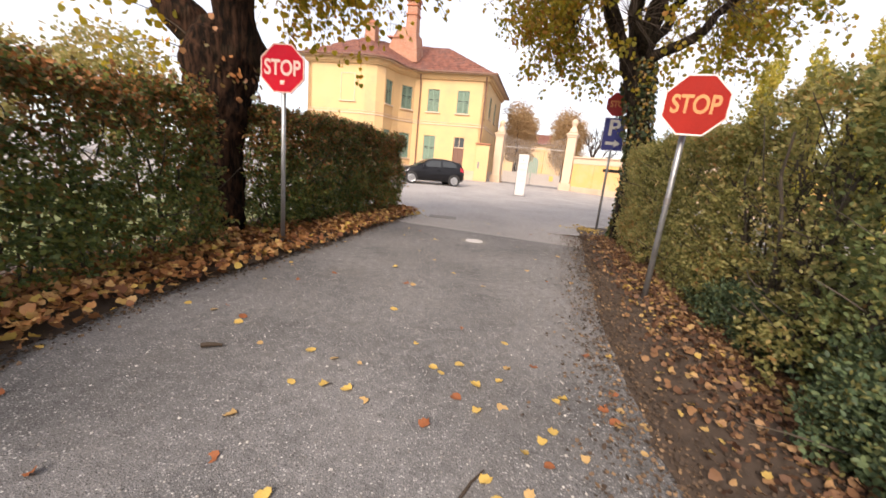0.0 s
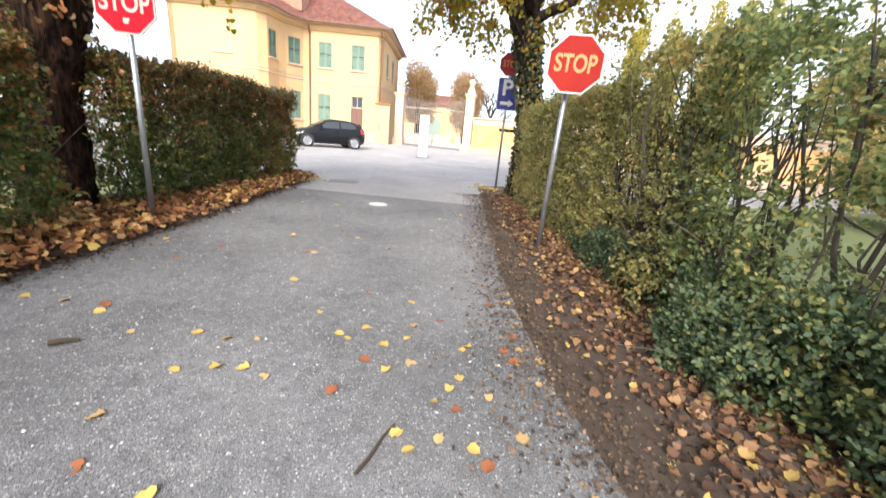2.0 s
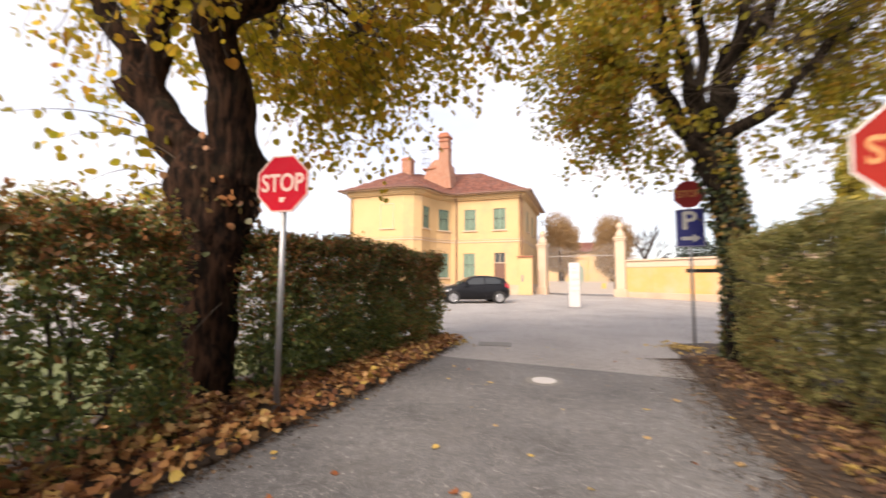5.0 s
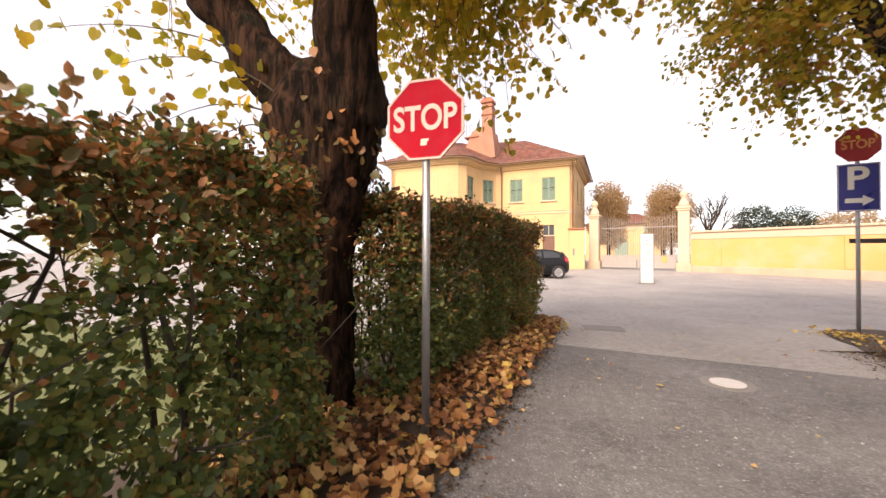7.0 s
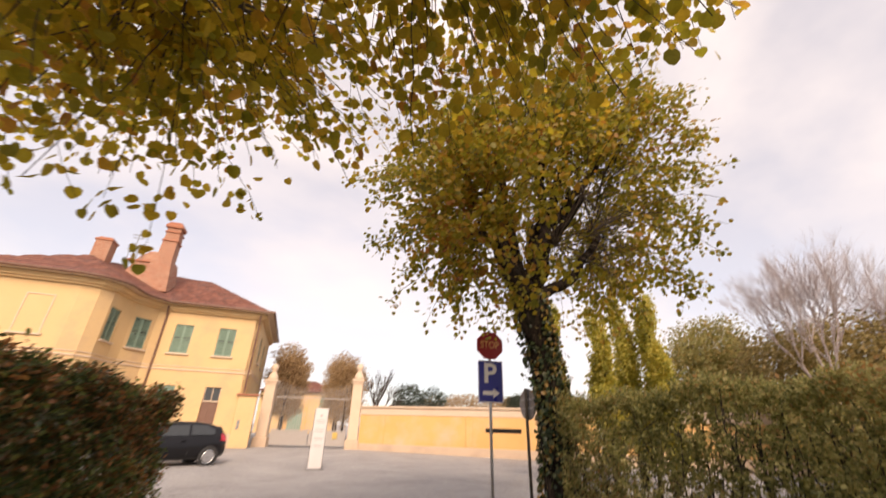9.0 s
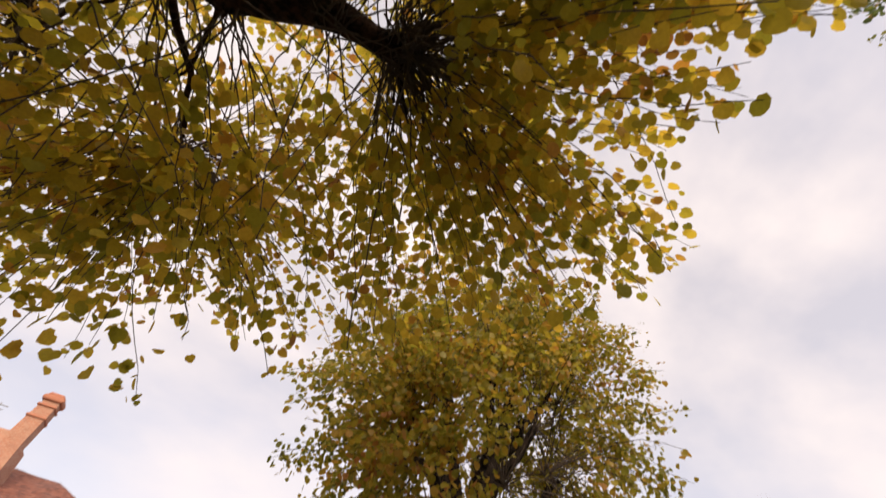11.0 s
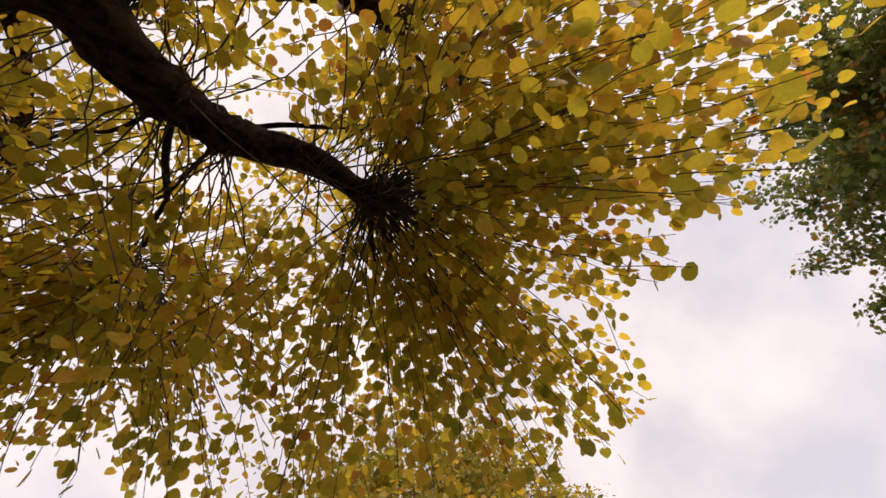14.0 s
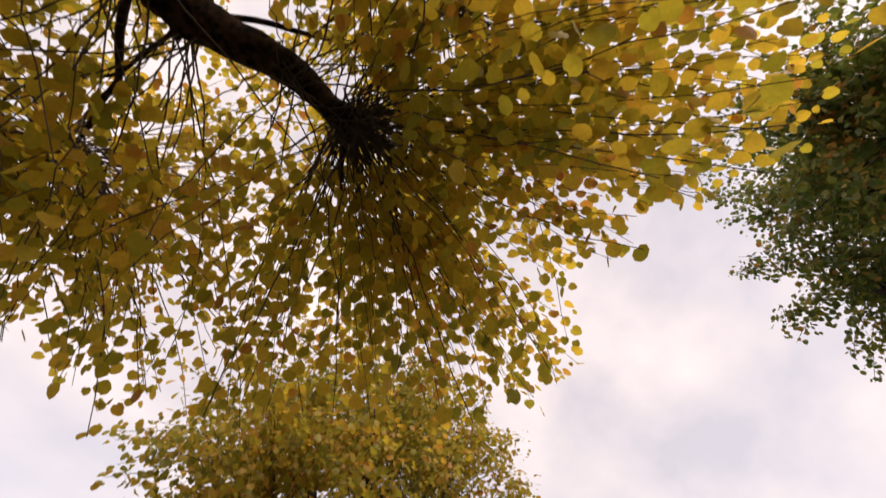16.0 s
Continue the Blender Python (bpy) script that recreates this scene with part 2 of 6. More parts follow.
M_PLINTH = worn("plinth_cement", (0.50, 0.36, 0.26), (0.60, 0.45, 0.33), 1.2, 0.9, 0, 40, 0.3, (0.36, 0.27, 0.2), 0.6)
M_SHUTTER = worn("green_shutter_paint", (0.17, 0.26, 0.20), (0.22, 0.31, 0.24), 2, 0.6, 0, 60, 0.1, (0.24, 0.27, 0.21), 0.5)
M_WOOD = worn("brown_door_wood", (0.13, 0.062, 0.04), (0.19, 0.095, 0.065), 4, 0.6, 0, 50, 0.2)
M_IRON = worn("grey_iron", (0.34, 0.30, 0.28), (0.44, 0.40, 0.37), 5, 0.6, 0.2)
M_GALV = worn("galvanised_steel", (0.30, 0.31, 0.33), (0.42, 0.43, 0.45), 7, 0.45, 0.75, 80, 0.1, (0.2, 0.18, 0.16), 0.4)
M_RED = worn("red_sign_sheet", (0.31, 0.004, 0.016), (0.36, 0.006, 0.02), 4, 0.7, 0, 50, 0.03, (0.42, 0.01, 0.015), 0.4, 0.12)
M_RED_F = worn("faded_red_sign_sheet", (0.31, 0.018, 0.014), (0.37, 0.028, 0.019), 4, 0.6, 0, 50, 0.03, (0.40, 0.03, 0.02), 0.5, 0.12)
M_RED_D = worn("dark_red_sign_sheet", (0.30, 0.012, 0.018), (0.36, 0.02, 0.025), 4, 0.4)
M_WHITE = worn("white_sign_sheet", (0.72, 0.68, 0.66), (0.80, 0.77, 0.74), 6, 0.4, 0, 60, 0.03, (0.6, 0.5, 0.45), 0.4)
M_LETTER = worn("pinkish_letter_sheet", (0.46, 0.30, 0.265), (0.52, 0.38, 0.34), 8, 0.5, 0, 60, 0.03, (0.62, 0.34, 0.3), 0.6)
M_CREAM = worn("faded_letter_sheet", (0.64, 0.25, 0.075), (0.72, 0.35, 0.13), 9, 0.5, 0, 60, 0.03, (0.45, 0.16, 0.07), 0.9)
M_BLUE = worn("blue_sign_sheet", (0.018, 0.022, 0.20), (0.03, 0.035, 0.26), 3, 0.35)
M_GREY = worn("grey_sign_back", (0.20, 0.19, 0.20), (0.27, 0.26, 0.26), 3, 0.5, 0.5)
M_PANEL = worn("white_panel", (0.62, 0.57, 0.56), (0.67, 0.63, 0.61), 3, 0.4)
M_DARK = plain("dark_paint", (0.03, 0.028, 0.028), 0.5)
M_INK = plain("grey_print", (0.45, 0.36, 0.36), 0.5)
M_IRONLID = worn("pale_iron_lid", (0.54, 0.51, 0.50), (0.68, 0.65, 0.63), 9, 0.5, 0.2, 90, 0.3)
M_CONC = worn("concrete_collar", (0.18, 0.17, 0.16), (0.26, 0.25, 0.24), 9, 0.9)
M_CARPAINT = plain("black_car_paint", (0.008, 0.008, 0.010), 0.28, 0.0, Specular_IOR_Level=0.3)
M_TYRE = plain("tyre_rubber", (0.02, 0.02, 0.02), 0.85)
M_ALLOY = plain("alloy_rim", (0.62, 0.62, 0.64), 0.3, 0.85)
M_CARGLASS = plain("car_glass", (0.04, 0.045, 0.05), 0.06, 0.0)
M_TAIL = plain("tail_lamp_red", (0.55, 0.03, 0.05), 0.2)
M_HEAD = plain("head_lamp_clear", (0.65, 0.66, 0.68), 0.1, 0.3)
M_STICKER = plain("worn_sticker", (0.74, 0.45, 0.38), 0.5)
M_PEBBLE = leafy("pale_pebbles", [(0.0, (0.16, 0.15, 0.145)), (0.6, (0.36, 0.345, 0.33)), (1.0, (0.58, 0.56, 0.54))], 0.0, 0.8)
M_TERRA = worn("terracotta_ledge", (0.33, 0.12, 0.07), (0.42, 0.175, 0.10), 3, 0.85)


def roof_material():
    """Clay pantiles in rows, each row its own shade."""
    k = Nodes("clay_pantiles")
    v = k.where()
    w = k.node("ShaderNodeTexWave", Vector=v, Scale=1.5, Distortion=0.6, Detail=2.0)
    w.bands_direction = "Z"
    vor = k.node("ShaderNodeTexVoronoi", Vector=v, Scale=4.5)
    r = k.node("ShaderNodeSeparateColor", Color=vor.outputs["Color"]).outputs["Green"]
    col = k.ramp(r, [(0.0, (0.10, 0.032, 0.022)), (0.5, (0.165, 0.054, 0.034)), (1.0, (0.24, 0.09, 0.055))])
    col = k.mix(k.ramp(k.noise(v, 0.9, 5), [(0.45, 0.0), (0.75, 0.5)]), col, (0.16, 0.09, 0.075))
    col = k.mix(0.6, col, k.ramp(w.outputs["Fac"], [(0.1, 0.5), (0.6, 1.0)]), "MULTIPLY")
    return k.surface(k.principled(Base_Color=col, Roughness=0.9, Normal=k.bump(w.outputs["Fac"], 0.8, 0.05)))


M_ROOF = roof_material()


def brick_material():
    """Old weathered brickwork with pale joints and smears of plaster."""
    k = Nodes("chimney_brick")
    v = k.where()
    p = k.node("ShaderNodeSeparateXYZ", Vector=v)
    add = k.node("ShaderNodeMath")
    k.put(add, 0, p.outputs["X"])
    k.put(add, 1, p.outputs["Y"])
    uv = k.node("ShaderNodeCombineXYZ", X=add.outputs[0], Y=p.outputs["Z"])
    br = k.node("ShaderNodeTexBrick", Vector=uv.outputs["Vector"], Color1=(0.27, 0.088, 0.05), Color2=(0.39, 0.155, 0.09), Mortar=(0.42, 0.30, 0.22), Scale=1.0)
    for key, val in (("Mortar Size", 0.012), ("Brick Width", 0.27), ("Row Height", 0.085)):
        k.put(br, key, val)
    col = k.mix(k.ramp(k.noise(v, 1.6, 6, 0.65), [(0.46, 0.0), (0.7, 0.55)]), br.outputs["Color"], (0.42, 0.25, 0.17))
    col = k.mix(k.ramp(k.noise(v, 2.7, 5, 0.7), [(0.5, 0.0), (0.8, 0.6)]), col, (0.22, 0.12, 0.085))
    return k.surface(k.principled(Base_Color=col, Roughness=0.92, Normal=k.bump(br.outputs["Fac"], 0.5, 0.01)))


M_BRICK = brick_material()

# ---- geometry helpers ----
RNG = np.random.default_rng(7)


class Geo:
    """Collects vertices and faces of one mesh."""

    def __init__(self):
        self.v, self.f, self.n = [], [], 0

    def add(self, verts, faces):
        self.v.extend(tuple(p) for p in verts)
        self.f.extend(tuple(i + self.n for i in f) for f in faces)
        self.n = len(self.v)
        return self

    def box(self, x0, x1, y0, y1, z0, z1, c=0.0):
        """A box, its upright edges and rims cut back by c."""
        if c <= 0:
            p = [(x, y, z) for z in (z0, z1) for x, y in ((x0, y0), (x1, y0), (x1, y1), (x0, y1))]
            return self.add(p, [(3, 2, 1, 0), (4, 5, 6, 7), (0, 1, 5, 4), (1, 2, 6, 5), (2, 3, 7, 6), (3, 0, 4, 7)])

        def ring(i, z):
            a, b, d, e = x0 + i, x1 - i, y0 + i, y1 - i
            return [(a + c, d, z), (b - c, d, z), (b, d + c, z), (b, e - c, z), (b - c, e, z), (a + c, e, z), (a, e - c, z), (a, d + c, z)]
        p = ring(c * 0.6, z0) + ring(0, z0 + c) + ring(0, z1 - c) + ring(c * 0.6, z1)
        f = [tuple(range(7, -1, -1)), tuple(range(24, 32))]
        for r in range(3):
            f += [(r * 8 + i, r * 8 + (i + 1) % 8, r * 8 + 8 + (i + 1) % 8, r * 8 + 8 + i) for i in range(8)]
        return self.add(p, f)

    def tube(self, pts, radii, sides=8, wobble=0.0, caps=True, lump=0.0):
        """A tapered limb along a line of points; lump swells and furrows its skin."""
        pts = [Vector(p) for p in pts]
        side = None
        verts, faces = [], []
        for i, p in enumerate(pts):
            d = (pts[min(i + 1, len(pts) - 1)] - pts[max(i - 1, 0)]).normalized()
            if side is None:
                side = d.orthogonal().normalized()
            side = (side - d * side.dot(d)).normalized()
            up = d.cross(side)
            for k in range(sides):
                a = 2 * math.pi * k / sides
                r = radii[i] * (1 + wobble * math.sin(3 * a + i * 0.7) * 0.5 + wobble * math.sin(7 * a + 1.3 * i) * 0.5)
                out = side * math.cos(a) + up * math.sin(a)
                if lump:
                    q = p + out * r
                    r *= 1 + lump * (noise.noise(q * 2.6) + 0.6 * noise.noise(Vector((q.x * 9, q.y * 9, q.z * 3))))
                verts.append(p + out * r)
        for i in range(len(pts) - 1):
            for k in range(sides):
                faces.append((i * sides + k, i * sides + (k + 1) % sides, (i + 1) * sides + (k + 1) % sides, (i + 1) * sides + k))
        if caps:
            faces.append(tuple(range(sides - 1, -1, -1)))
            faces.append(tuple(range((len(pts) - 1) * sides, len(pts) * sides)))
        return self.add(verts, faces)

    def prism(self, outline, z0, z1):
        """An upright prism over a plan outline (counter-clockwise)."""
        n = len(outline)
        p = [(x, y, z0) for x, y in outline] + [(x, y, z1) for x, y in outline]
        f = [tuple(range(n - 1, -1, -1)), tuple(range(n, 2 * n))]
        f += [(i, (i + 1) % n, n + (i + 1) % n, n + i) for i in range(n)]
        return self.add(p, f)

    def turned(self, profile, sides=16, centre=(0, 0, 0)):
        """A turned shape from (radius, height) pairs."""
        v, f, m = [], [], len(profile)
        for r, z in profile:
            v += [(centre[0] + r * math.cos(2 * math.pi * k / sides), centre[1] + r * math.sin(2 * math.pi * k / sides), centre[2] + z) for k in range(sides)]
        for i in range(m - 1):
            f += [(i * sides + k, i * sides + (k + 1) % sides, (i + 1) * sides + (k + 1) % sides, (i + 1) * sides + k) for k in range(sides)]
        f += [tuple(range(sides - 1, -1, -1)), tuple(range((m - 1) * sides, m * sides))]
        return self.add(v, f)

    def mesh(self, name, mat, smooth=False):
        me = bpy.data.meshes.new(name)
        me.from_pydata(self.v, [], self.f)
        me.materials.append(mat)
        if smooth:
            me.polygons.foreach_set("use_smooth", [True] * len(me.polygons))
        me.update()
        return me


def part(name, geo, mat, parent=None, label="", smooth=False, at=None):
    """Links a Geo or a mesh as one mesh object, under a thing or a part of one."""
    me = geo.mesh(name, mat, smooth) if isinstance(geo, Geo) else geo
    ob = new(name, me)
    if parent is not None:
        ob.parent = parent
    if at is not None:
        ob.matrix_basis = at
    return tagged(ob, label)


def thing(name, m, label, category, group="", kind=""):
    ob = new(name)
    ob.matrix_world = m
    return tagged(ob, label, category, group, kind)


HEART = (np.array([(0, 0.06, 0), (-0.20, -0.05, 0.02), (-0.47, 0.16, 0.06), (-0.50, 0.52, 0.08), (-0.24, 0.84, 0.02), (0, 0.97, -0.08),
                   (0.22, 0.86, 0.0), (0.47, 0.56, 0.03), (0.48, 0.18, 0.04), (0.20, -0.05, 0.02)]),
         [(0, 5, 4, 3, 2, 1), (0, 9, 8, 7, 6, 5)])
OVAL = (np.array([(0, 0, 0), (-0.27, 0.25, 0.06), (-0.27, 0.65, 0.06), (0, 1, -0.05), (0.27, 0.65, 0.06), (0.27, 0.25, 0.06)]),
        [(0, 3, 2, 1), (0, 5, 4, 3)])
CURLED = (np.array([(0, 0.0, 0), (-0.24, 0.02, 0.12), (-0.46, 0.24, 0.26), (-0.40, 0.46, 0.16), (-0.36, 0.70, 0.24), (-0.15, 0.84, 0.10), (0, 1.0, 0.24),
                    (0.14, 0.82, 0.08), (0.38, 0.66, 0.18), (0.38, 0.42, 0.12), (0.46, 0.20, 0.32), (0.22, 0.0, 0.10)]),
          [(0, 6, 5, 4, 3, 2, 1), (0, 11, 10, 9, 8, 7, 6)])
FLAKE = (np.array([(-0.5, 0, 0), (0.1, -0.35, 0.08), (0.5, 0.1, -0.05), (-0.05, 0.42, 0.05)]), [(0, 1, 2), (0, 2, 3)])


def turns(axis, normal):
    """Frames whose y runs along axis and whose z is near normal: one 3 x 3 for each row."""
    y = axis / np.linalg.norm(axis, axis=1, keepdims=True)
    x = np.cross(y, normal)
    x /= np.linalg.norm(x, axis=1, keepdims=True) + 1e-9
    z = np.cross(x, y)
    return np.stack((x, y, z), axis=2)


def leaf_mesh(name, shape, places, frames, sizes, mat):
    """One mesh of many leaves: a shape set at each place, turned and sized."""
    tv, tf = shape
    n, k = len(places), len(tv)
    co = (np.einsum("nij,kj->nki", frames, tv) * np.asarray(sizes)[:, None, None] + places[:, None, :]).reshape(-1, 3)
    lens = np.array([len(f) for f in tf])
    loops = (np.concatenate([np.array(f) for f in tf])[None, :] + (np.arange(n) * k)[:, None]).ravel()
    totals = np.tile(lens, n)
    starts = np.concatenate(([0], np.cumsum(totals)[:-1]))
    me = bpy.data.meshes.new(name)
    me.vertices.add(len(co))
    me.vertices.foreach_set("co", co.astype(np.float32).ravel())
    me.loops.add(len(loops))
    me.loops.foreach_set("vertex_index", loops.astype(np.int32))
    me.polygons.add(len(totals))
    me.polygons.foreach_set("loop_start", starts.astype(np.int32))
    me.polygons.foreach_set("loop_total", totals.astype(np.int32))
    me.materials.append(mat)
    me.update(calc_edges=True)
    me.validate()
    return me


def unit(a):
    return a / (np.linalg.norm(a, axis=-1, keepdims=True) + 1e-9)


def rand_dirs(n, up=0.0):
    d = RNG.normal(size=(n, 3))
    d[:, 2] += up
    return unit(d)


def text_mesh(word, mat, width, height, extrude=0.0015):
    """A word in the built-in font, centred, width x height metres, in the x-z plane."""
    c = bpy.data.curves.new("word", "FONT")
    c.body, c.extrude, c.offset = word, 0.01, 0.022
    ob = new("word", c)
    bpy.context.view_layer.update()
    me = bpy.data.meshes.new_from_object(ob.evaluated_get(bpy.context.evaluated_depsgraph_get()))
    bpy.data.objects.remove(ob)
    co = np.array([v.co for v in me.vertices])
    lo, hi = co.min(0), co.max(0)
    s = (co - (lo + hi) / 2) / (hi - lo)
    out = np.stack((s[:, 0] * width, s[:, 2] * -2 * extrude, s[:, 1] * height), axis=1)
    me.vertices.foreach_set("co", out.astype(np.float32).ravel())
    me.materials.clear()
    me.materials.append(mat)
    me.update()
    return me


def rise(y):
    """The ground's height: flat along the drive, then a faint rise towards the house."""
    return 0.0 if y < 11 else min((y - 11) * 0.0125, 0.45)


# ---- ground ----
def ground_sheet(name, xs, ys, mat, lift=0.0, rough=0.0):
    g = Geo()
    v = [(x, y, rise(y) + lift + (RNG.normal() * rough if rough else 0)) for y in ys for x in xs]
    n = len(xs)
    f = [(j * n + i, j * n + i + 1, (j + 1) * n + i + 1, (j + 1) * n + i) for j in range(len(ys) - 1) for i in range(n - 1)]
    return g.add(v, f).mesh(name, mat)


def strip(name, left, right, mat, lift, steps=60, across=1, hump=0.0, seed=0):
    """A strip of ground between two lines of (x, y), with a soft mound across it."""
    def along(line, t):
        xs, ys = [p[0] for p in line], [p[1] for p in line]
        y = ys[0] + (ys[-1] - ys[0]) * t
        return float(np.interp(y, ys, xs)), y
    g, v, f = Geo(), [], []
    for i in range(steps + 1):
        a, b = along(left, i / steps), along(right, i / steps)
        for k in range(across + 1):
            s = k / across
            x, y = a[0] + (b[0] - a[0]) * s, a[1] + (b[1] - a[1]) * s
            edge = 0.06 * noise.noise(Vector((y * 1.9, seed, s * 3))) + 0.03 * noise.noise(Vector((y * 7, seed, s)))
            h = hump * math.sin(math.pi * min(s * 1.0, 1.0)) + (hump * 0.3 * noise.noise(Vector((x * 3, y * 3, seed))) if hump else 0)
            v.append((x + (edge if k in (0, across) else 0), y, rise(y) + lift + h))
    m = across + 1
    f = [(i * m + k, i * m + k + 1, (i + 1) * m + k + 1, (i + 1) * m + k) for i in range(steps) for k in range(across)]
    return g.add(v, f).mesh(name, mat)


far_x = [-600, -200, -80, -40, -20, -10, -5, 0, 5, 10, 20, 40, 80, 200, 600]
far_y = [-600, -150, -50, -20, -8, 0, 6, 11, 16, 22, 28, 34, 40, 47, 60, 100, 200, 600]
tagged(new("ground", ground_sheet("ground", far_x, far_y, M_SQUARE)), "pale dusty asphalt of the open square", "ground", kind="structure")

ROAD_L = [(-2.35, -8), (-2.25, 1.0), (-2.06, 2.6), (-1.95, 3.7), (-1.58, 4.8), (-0.95, 6.8), (-0.20, 9.15)]
ROAD_R = [(1.9, -8), (1.8, 1.0), (1.92, 2.1), (2.33, 3.6), (2.75, 4.9), (3.15, 6.1), (3.7, 7.8)]
tagged(new("road", strip("road", ROAD_L, ROAD_R, M_DRIVE, 0.008, 90, 6)), "grey worn asphalt drive with pale stone chips", "road", kind="structure")
FACE_L = [(-2.95, -8), (-2.8, 1.0), (-2.5, 3.0), (-2.22, 4.5), (-2.0, 5.5), (-1.9, 6.2), (-1.3, 8.0), (-0.3, 10.8)]
FACE_R = [(2.75, -8), (2.8, 0.5), (2.9, 1.7), (3.2, 2.7), (3.45, 3.5), (3.95, 5.5), (4.45, 7.5), (4.95, 9.3)]
tagged(new("verge_left", strip("verge_left", [(x - 1.4, y) for x, y in FACE_L], [(-2.3, -8), (-2.2, 1.0), (-2.0, 2.6), (-1.88, 3.7), (-1.5, 4.8), (-0.88, 6.8), (0.2, 11.0)], M_SOIL, 0.014, 90, 10, 0.09, 3)),
       "bare brown earth verge under the hedge", "verge", kind="structure")
tagged(new("verge_right", strip("verge_right", [(1.84, -8), (1.75, 1.0), (1.86, 2.1), (2.27, 3.6), (2.7, 4.9), (3.1, 6.1), (3.75, 7.9), (4.75, 10.9)], [(x + 1.5, y) for x, y in FACE_R] + [(6.2, 10.9)], M_SOIL, 0.014, 90, 10, 0.05, 5)),
       "brown earth verge below the yellowing hedge", "verge", kind="structure")
tagged(new("lawn_left", strip("lawn_left", [(-60, -30), (-60, 9.2)], [(-4.05, -30), (-4.05, 1.0), (-3.75, 3.0), (-3.5, 4.5), (-3.15, 6.2), (-2.55, 8.0), (-2.15, 9.2)], M_LAWN, 0.02, 40, 8)), "pale dry lawn behind the hedge", "lawn", kind="structure")
tagged(new("lawn_right", strip("lawn_right", [(4.1, -30), (4.15, 0.5), (4.3, 2.0), (4.7, 3.5), (5.2, 5.5), (5.5, 7.5), (5.8, 9.3)], [(70, -30), (70, 9.3)], M_LAWN, 0.02, 40, 8)), "pale dry grass behind the hedge", "lawn", kind="structure")

# ---- stone chips on the drive ----
n = 5200
px = RNG.uniform(-2.2, 3.6, n)
py = RNG.uniform(0.4, 8.8, n)
keep = [i for i in range(n) if np.interp(py[i], [p[1] for p in ROAD_L], [p[0] for p in ROAD_L]) < px[i] < np.interp(py[i], [p[1] for p in ROAD_R], [p[0] for p in ROAD_R])]
pl = np.stack((px[keep], py[keep], np.full(len(keep), 0.0095)), axis=1)
PEB = (np.array([(-0.5, -0.3, 0), (0.4, -0.45, 0), (0.55, 0.3, 0), (-0.2, 0.5, 0), (-0.25, -0.15, 0.4), (0.25, -0.2, 0.45), (0.2, 0.22, 0.4)]),
       [(0, 1, 5, 4), (1, 2, 6, 5), (2, 3, 6), (3, 0, 4), (4, 5, 6), (3, 4, 6)])
an = RNG.uniform(0, 6.28, len(keep))
fr = turns(np.stack((np.cos(an), np.sin(an), np.zeros(len(an))), 1), np.tile([0, 0, 1.0], (len(an), 1)))
tagged(new("stone_chips", leaf_mesh("stone_chips", PEB, pl, fr, RNG.uniform(0.004, 0.015, len(an)) * RNG.choice((0.7, 1.0, 1.25), len(an)), M_PEBBLE)), "loose pale stone chips on grey asphalt", "gravel", kind="stuff")

# ---- trees ----


def bent(a, b, sag, k=6, side=0.0):
    """Points from a to b that bow by sag upwards and by side sideways."""
    a, b = Vector(a), Vector(b)
    w = (b - a).cross(Vector((0, 0, 1)))
    w = w.normalized() if w.length > 1e-4 else Vector((1, 0, 0))
    return [a.lerp(b, t) + Vector((0, 0, sag)) * (4 * t * (1 - t)) + w * side * (4 * t * (1 - t)) for t in (i / k for i in range(k + 1))]


def sprays(knobs, shoots, leaves, length, leaf, droop, mind=None, up=0.35, bare=0.2, shape=HEART):
    """Long shoots out of each knob with leaves along them: twig lines and leaf places."""
    lines, P, A, N, S = [], [], [], [], []
    for kx, ky, kz, lean, count in knobs:
        for _ in range(int(shoots * count)):
            d = Vector(RNG.normal(size=3)) + Vector((0, 0, up)) + Vector(lean) * 0.9
            d.normalize()
            L = length * RNG.uniform(0.55, 1.15)
            pts, p, v = [], Vector((kx, ky, kz)), d.copy()
            steps = 9
            for i in range(steps + 1):
                pts.append(p.copy())
                v = (v + Vector((0, 0, -droop * (i / steps))) + Vector(RNG.normal(size=3)) * 0.09).normalized()
                p = p + v * (L / steps)
            if mind and not mind(pts[-1]):
                continue
            lines.append(pts)
            for _ in range(leaves):
                t = (bare + (1 - bare) * RNG.uniform() ** 0.8) * steps
                i = min(int(t), steps - 1)
                q = pts[i].lerp(pts[i + 1], t - i)
                off = Vector(RNG.normal(size=3)) * 0.075
                q = q + off
                if mind and not mind(q):
                    continue
                P.append(q)
                A.append(off.normalized() * 0.7 + Vector((0, 0, -0.55)) + Vector(RNG.normal(size=3)) * 0.35)
                N.append(Vector(RNG.normal(size=3)) * 0.7 + Vector((0, 0, 0.8)))
                S.append(leaf * RNG.uniform(0.55, 1.2))
    return lines, np.array(P), np.array(A), np.array(N), np.array(S)


